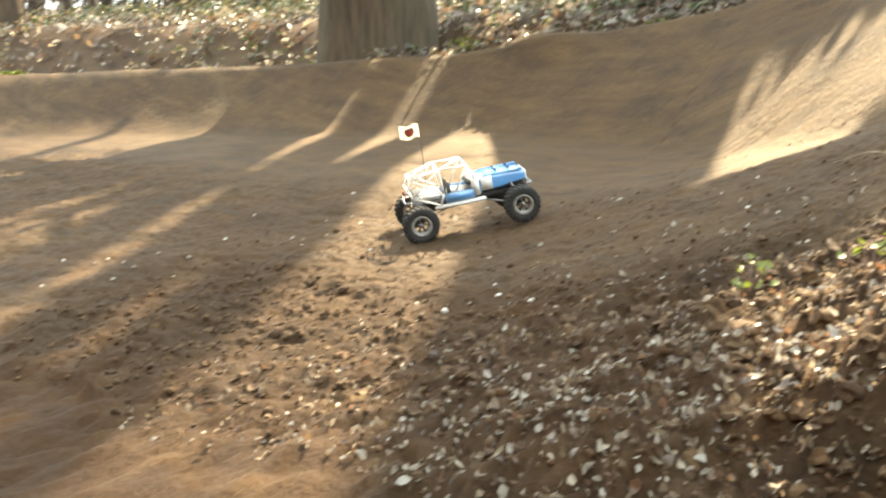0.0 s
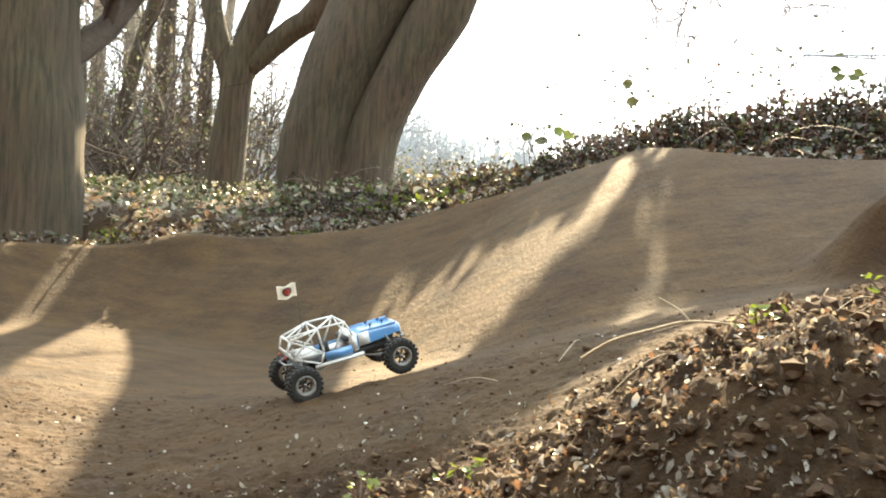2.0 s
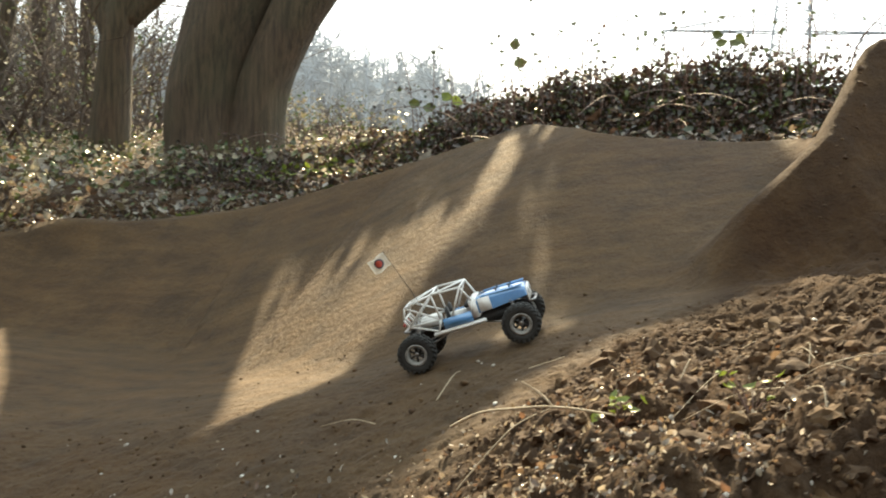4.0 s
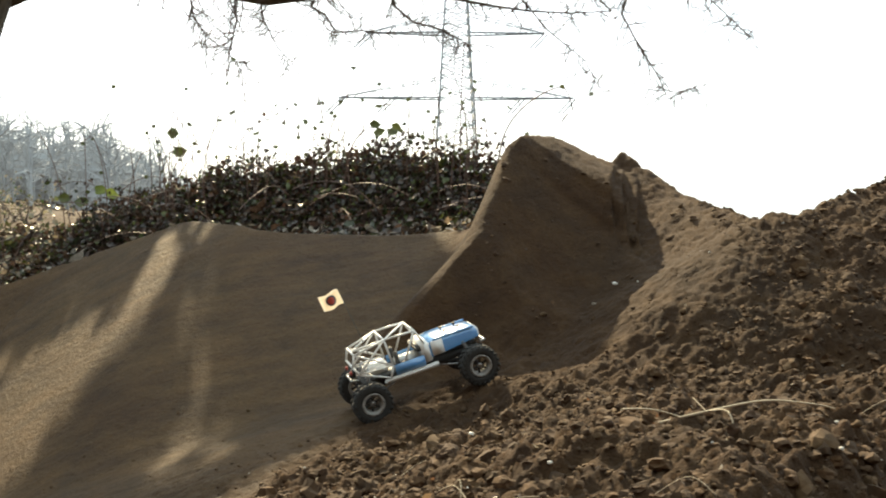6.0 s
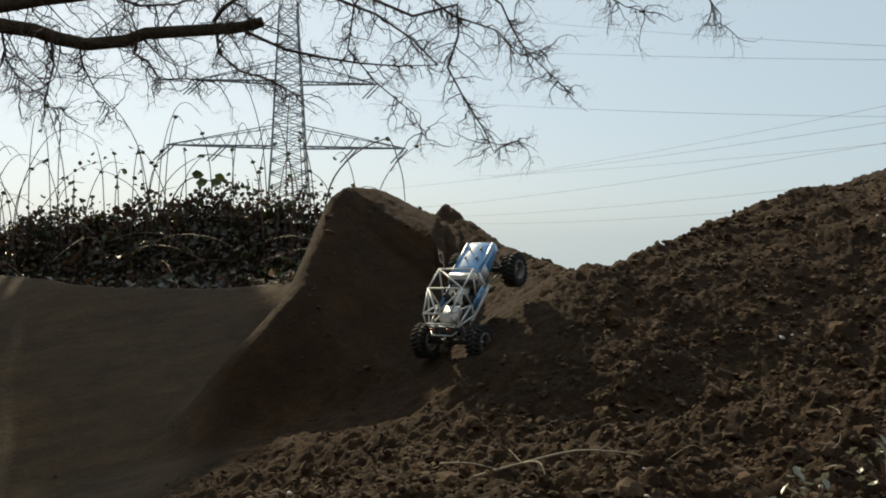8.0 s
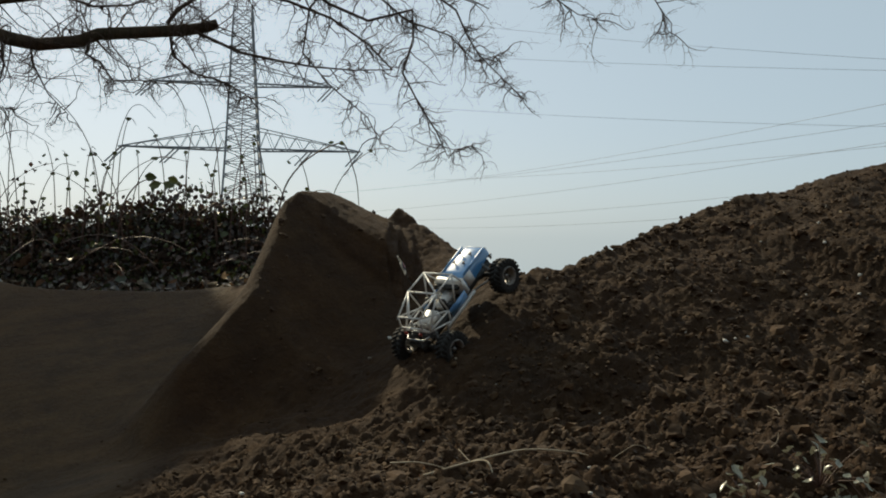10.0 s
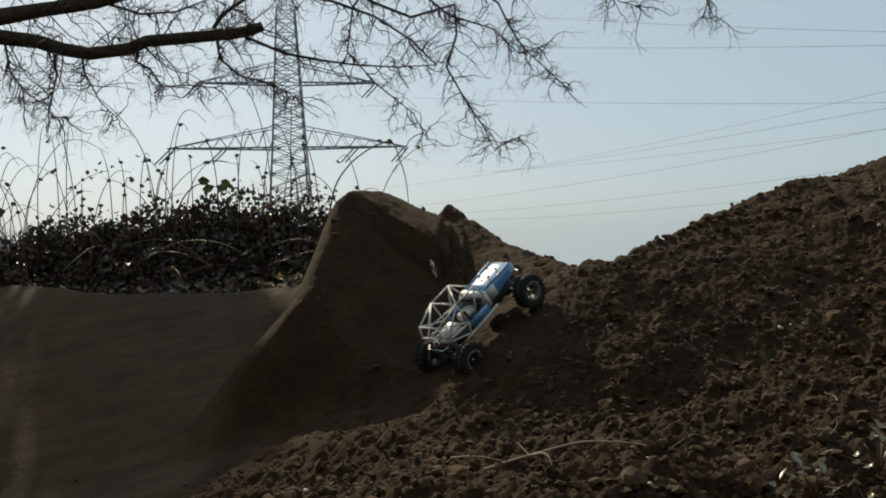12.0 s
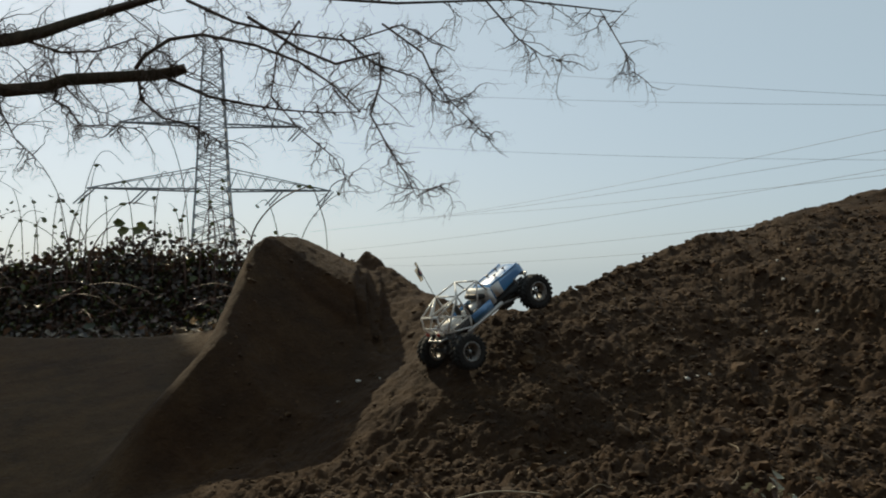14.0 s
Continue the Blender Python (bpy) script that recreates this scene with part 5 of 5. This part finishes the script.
    part("front_bumper", bm, STEEL, root, "silver front bumper bar")
    bm = bmesh.new()
    tube(bm, [(-0.165, -0.045, 0.112), (-0.184, -0.035, 0.112), (-0.184, 0.035, 0.112), (-0.165, 0.045, 0.112)], 0.0035, 8)
    part("rear_bumper", bm, STEEL, root, "silver rear bumper bar")
    for x in (-0.155, 0.157):
        bm = bmesh.new()
        tube(bm, [(x, -0.082, WHEEL_R), (x, 0.082, WHEEL_R)], 0.008, 10)
        bmesh.ops.create_icosphere(bm, subdivisions=2, radius=0.019, matrix=Matrix.Translation((x, 0.012, WHEEL_R)))
        part("axle", bm, BLACK, root, "black axle with round differential")
        for s in (-1, 1):
            bm = bmesh.new()
            e = (x * 0.25, s * 0.03, 0.08)
            tube(bm, [(x, s * 0.05, WHEEL_R - 0.006), e], 0.003, 8)
            part("lower_link", bm, STEEL, root, "silver suspension link")
            bm = bmesh.new()
            top, low = Vector((x * 0.86, s * 0.043, 0.135)), Vector((x, s * 0.052, WHEEL_R + 0.008))
            tube(bm, [low, top], 0.0035, 8)
            d = top - low
            pts = [low + d * (0.2 + 0.6 * i / 60) + 0.0065 * Vector((math.cos(i * 0.75), math.sin(i * 0.75), 0)) for i in range(61)]
            tube(bm, pts, 0.0012, 5)
            part("shock", bm, STEEL, root, "silver coil-over shock")
    bm = bmesh.new()
    tube(bm, [(-0.15, 0.0, WHEEL_R), (0.0, 0.0, 0.082), (0.15, 0.0, WHEEL_R)], 0.004, 8)
    part("drive_shaft", bm, BLACK, root)
    part("gearbox", rounded_panel((-0.03, -0.024, 0.07), (0.03, 0.024, 0.10), 0.004), BLACK, root)
    # flag on a thin whip
    bm = bmesh.new()
    tube(bm, [(0, 0, 0), (0.002, 0, 0.10), (0.0, 0, 0.232)], [0.0012, 0.001, 0.0007], 6)
    flag = part("flag_whip", bm, BLACK, root, "thin black whip aerial")
    bm = bmesh.new()
    n, m = 8, 5
    front = [[bm.verts.new((-0.058 * i / n, 0.004 * math.sin(i * 1.1), 0.188 + 0.044 * j / m + 0.002 * math.sin(i * 0.9))) for j in range(m + 1)] for i in range(n + 1)]
    for i in range(n):
        for j in range(m):
            bm.faces.new((front[i][j], front[i + 1][j], front[i + 1][j + 1], front[i][j + 1]))
    bmesh.ops.solidify(bm, geom=bm.faces[:], thickness=0.0008)
    part("flag_cloth", bm, CLOTH, flag, "small off-white cloth flag")
    def emblem(size, side, lift):
        """A thin round print that follows the cloth's waves."""
        bm = bmesh.new()
        rings = []
        for q in (1.0, 0.5):
            rings.append([bm.verts.new((-0.029 + size * q * math.cos(a), 0.004 * math.sin((0.029 - size * q * math.cos(a)) / 0.058 * n * 1.1) + side * lift, 0.211 + size * q * math.sin(a)))
                          for a in (2 * math.pi * k / 28 for k in range(28))])
        mid = bm.verts.new((-0.029, 0.004 * math.sin(0.5 * n * 1.1) + side * lift, 0.211))
        for k in range(28):
            bm.faces.new((rings[0][k], rings[0][(k + 1) % 28], rings[1][(k + 1) % 28], rings[1][k]))
            bm.faces.new((rings[1][k], rings[1][(k + 1) % 28], mid))
        return bm

    for s in (-1, 1):
        part("roundel", emblem(0.0145, s, 0.0016), SLATE, flag, "dark slate-blue round emblem")
        part("roundel_centre", emblem(0.0098, s, 0.0024), RED, flag, "dull red centre of the emblem")
    flag.matrix_basis = pose(-0.11, 0.0, 0.13)
    wheels = [build_wheel(root, x, y, -1 if y < 0 else 1) for x in (-0.155, 0.157) for y in (-0.095, 0.095)]
    tagged(root, "radio-controlled rock crawler with blue bonnet and white roll cage", "model car")
    return root, wheels, flag


crawler, wheels, flag = build_crawler()

SWAY = [
    (0, 18.0, 1.0, 0),
    (0.5, 21.0, -2.0, 0),
    (1, 24.0, 1.0, 0),
    (1.5, 18.0, 7.0, 0),
    (2, 15.0, 1.0, 0),
    (4.5, -0.0, -17.0, 0),
    (5, -0.0, -2.0, 0),
    (5.5, 15.0, 1.0, 0),
    (6, -3.0, -8.0, 0),
    (6.5, 14.3, -8.3, 55),
    (7, 32.8, 8.8, 75),
    (7.5, 14.5, -10.7, 70),
    (8, 15.4, 3.6, 42),
    (10.5, 7.4, 1.9, 52),
    (11, 8.7, -4.6, 52),
    (11.5, 8.5, -8.5, 50),
    (12, 19.3, 5.0, 58),
    (12.5, 24.7, 13.1, 62),
    (13, 21.2, 13.2, 58),
    (13.5, 22.1, -1.6, 40),
    (14, 4.5, -8.0, 48),
]
TRAVEL = [
    (0, 0.000), (0.05, 0.059), (0.1, 0.117), (0.15, 0.176), (0.2, 0.235), (0.25, 0.293), (0.3, 0.352), (0.35, 0.411),
    (0.4, 0.470), (0.45, 0.528), (0.5, 0.587), (0.667, 0.633), (0.833, 0.679), (1, 0.725), (1.5, 0.719), (2, 0.743),
    (2.4, 0.743), (2.55, 0.796), (2.7, 0.849), (2.85, 0.902), (3, 0.956), (3.1, 1.008), (3.2, 1.059), (3.3, 1.111),
    (3.4, 1.163), (3.5, 1.215), (3.6, 1.267), (3.7, 1.320), (3.8, 1.373), (3.9, 1.425), (4, 1.478), (4.1, 1.531),
    (4.2, 1.583), (4.35, 1.632), (4.5, 1.681), (4.67, 1.741), (4.83, 1.801), (5, 1.860), (5.12, 1.908), (5.25, 1.956),
    (5.38, 2.004), (5.5, 2.052), (5.62, 2.111), (5.75, 2.171), (5.88, 2.231), (6, 2.290), (6.08, 2.344), (6.17, 2.398),
    (6.25, 2.452), (6.33, 2.506), (6.42, 2.559), (6.5, 2.613), (6.58, 2.666), (6.67, 2.719), (6.75, 2.772), (6.83, 2.825),
    (6.92, 2.877), (7, 2.930), (7.1, 2.978), (7.2, 3.026), (7.3, 3.074), (7.4, 3.122), (7.5, 3.170), (8, 3.197),
    (8.6, 3.198), (9.4, 3.205), (10, 3.210), (10.5, 3.210), (11, 3.212), (11.5, 3.209), (11.8, 3.159), (12, 3.109),
    (12.1, 3.058), (12.2, 3.006), (12.4, 2.955), (12.5, 2.904), (13, 2.929), (13.1, 2.978), (13.2, 3.026), (13.3, 3.075),
    (13.4, 3.124), (13.5, 3.173), (13.6, 3.226), (13.8, 3.278), (13.9, 3.331), (14, 3.384),
]


def motions():
    walk(crawler, [(t, pose(x, y, z, roll, -pitch, yaw)) for t, x, y, z, yaw, pitch, roll in CAR])
    walk(flag, [(t, pose(-0.11, 0.0, 0.13, rx, ry, rz)) for t, rx, ry, rz in SWAY])
    for w, (x, y) in zip(wheels, ((x, y) for x in (-0.155, 0.157) for y in (-0.095, 0.095))):
        walk(w, [(t, pose(x, y, WHEEL_R, 0, math.degrees(d / WHEEL_R), 0)) for t, d in TRAVEL])


motions()
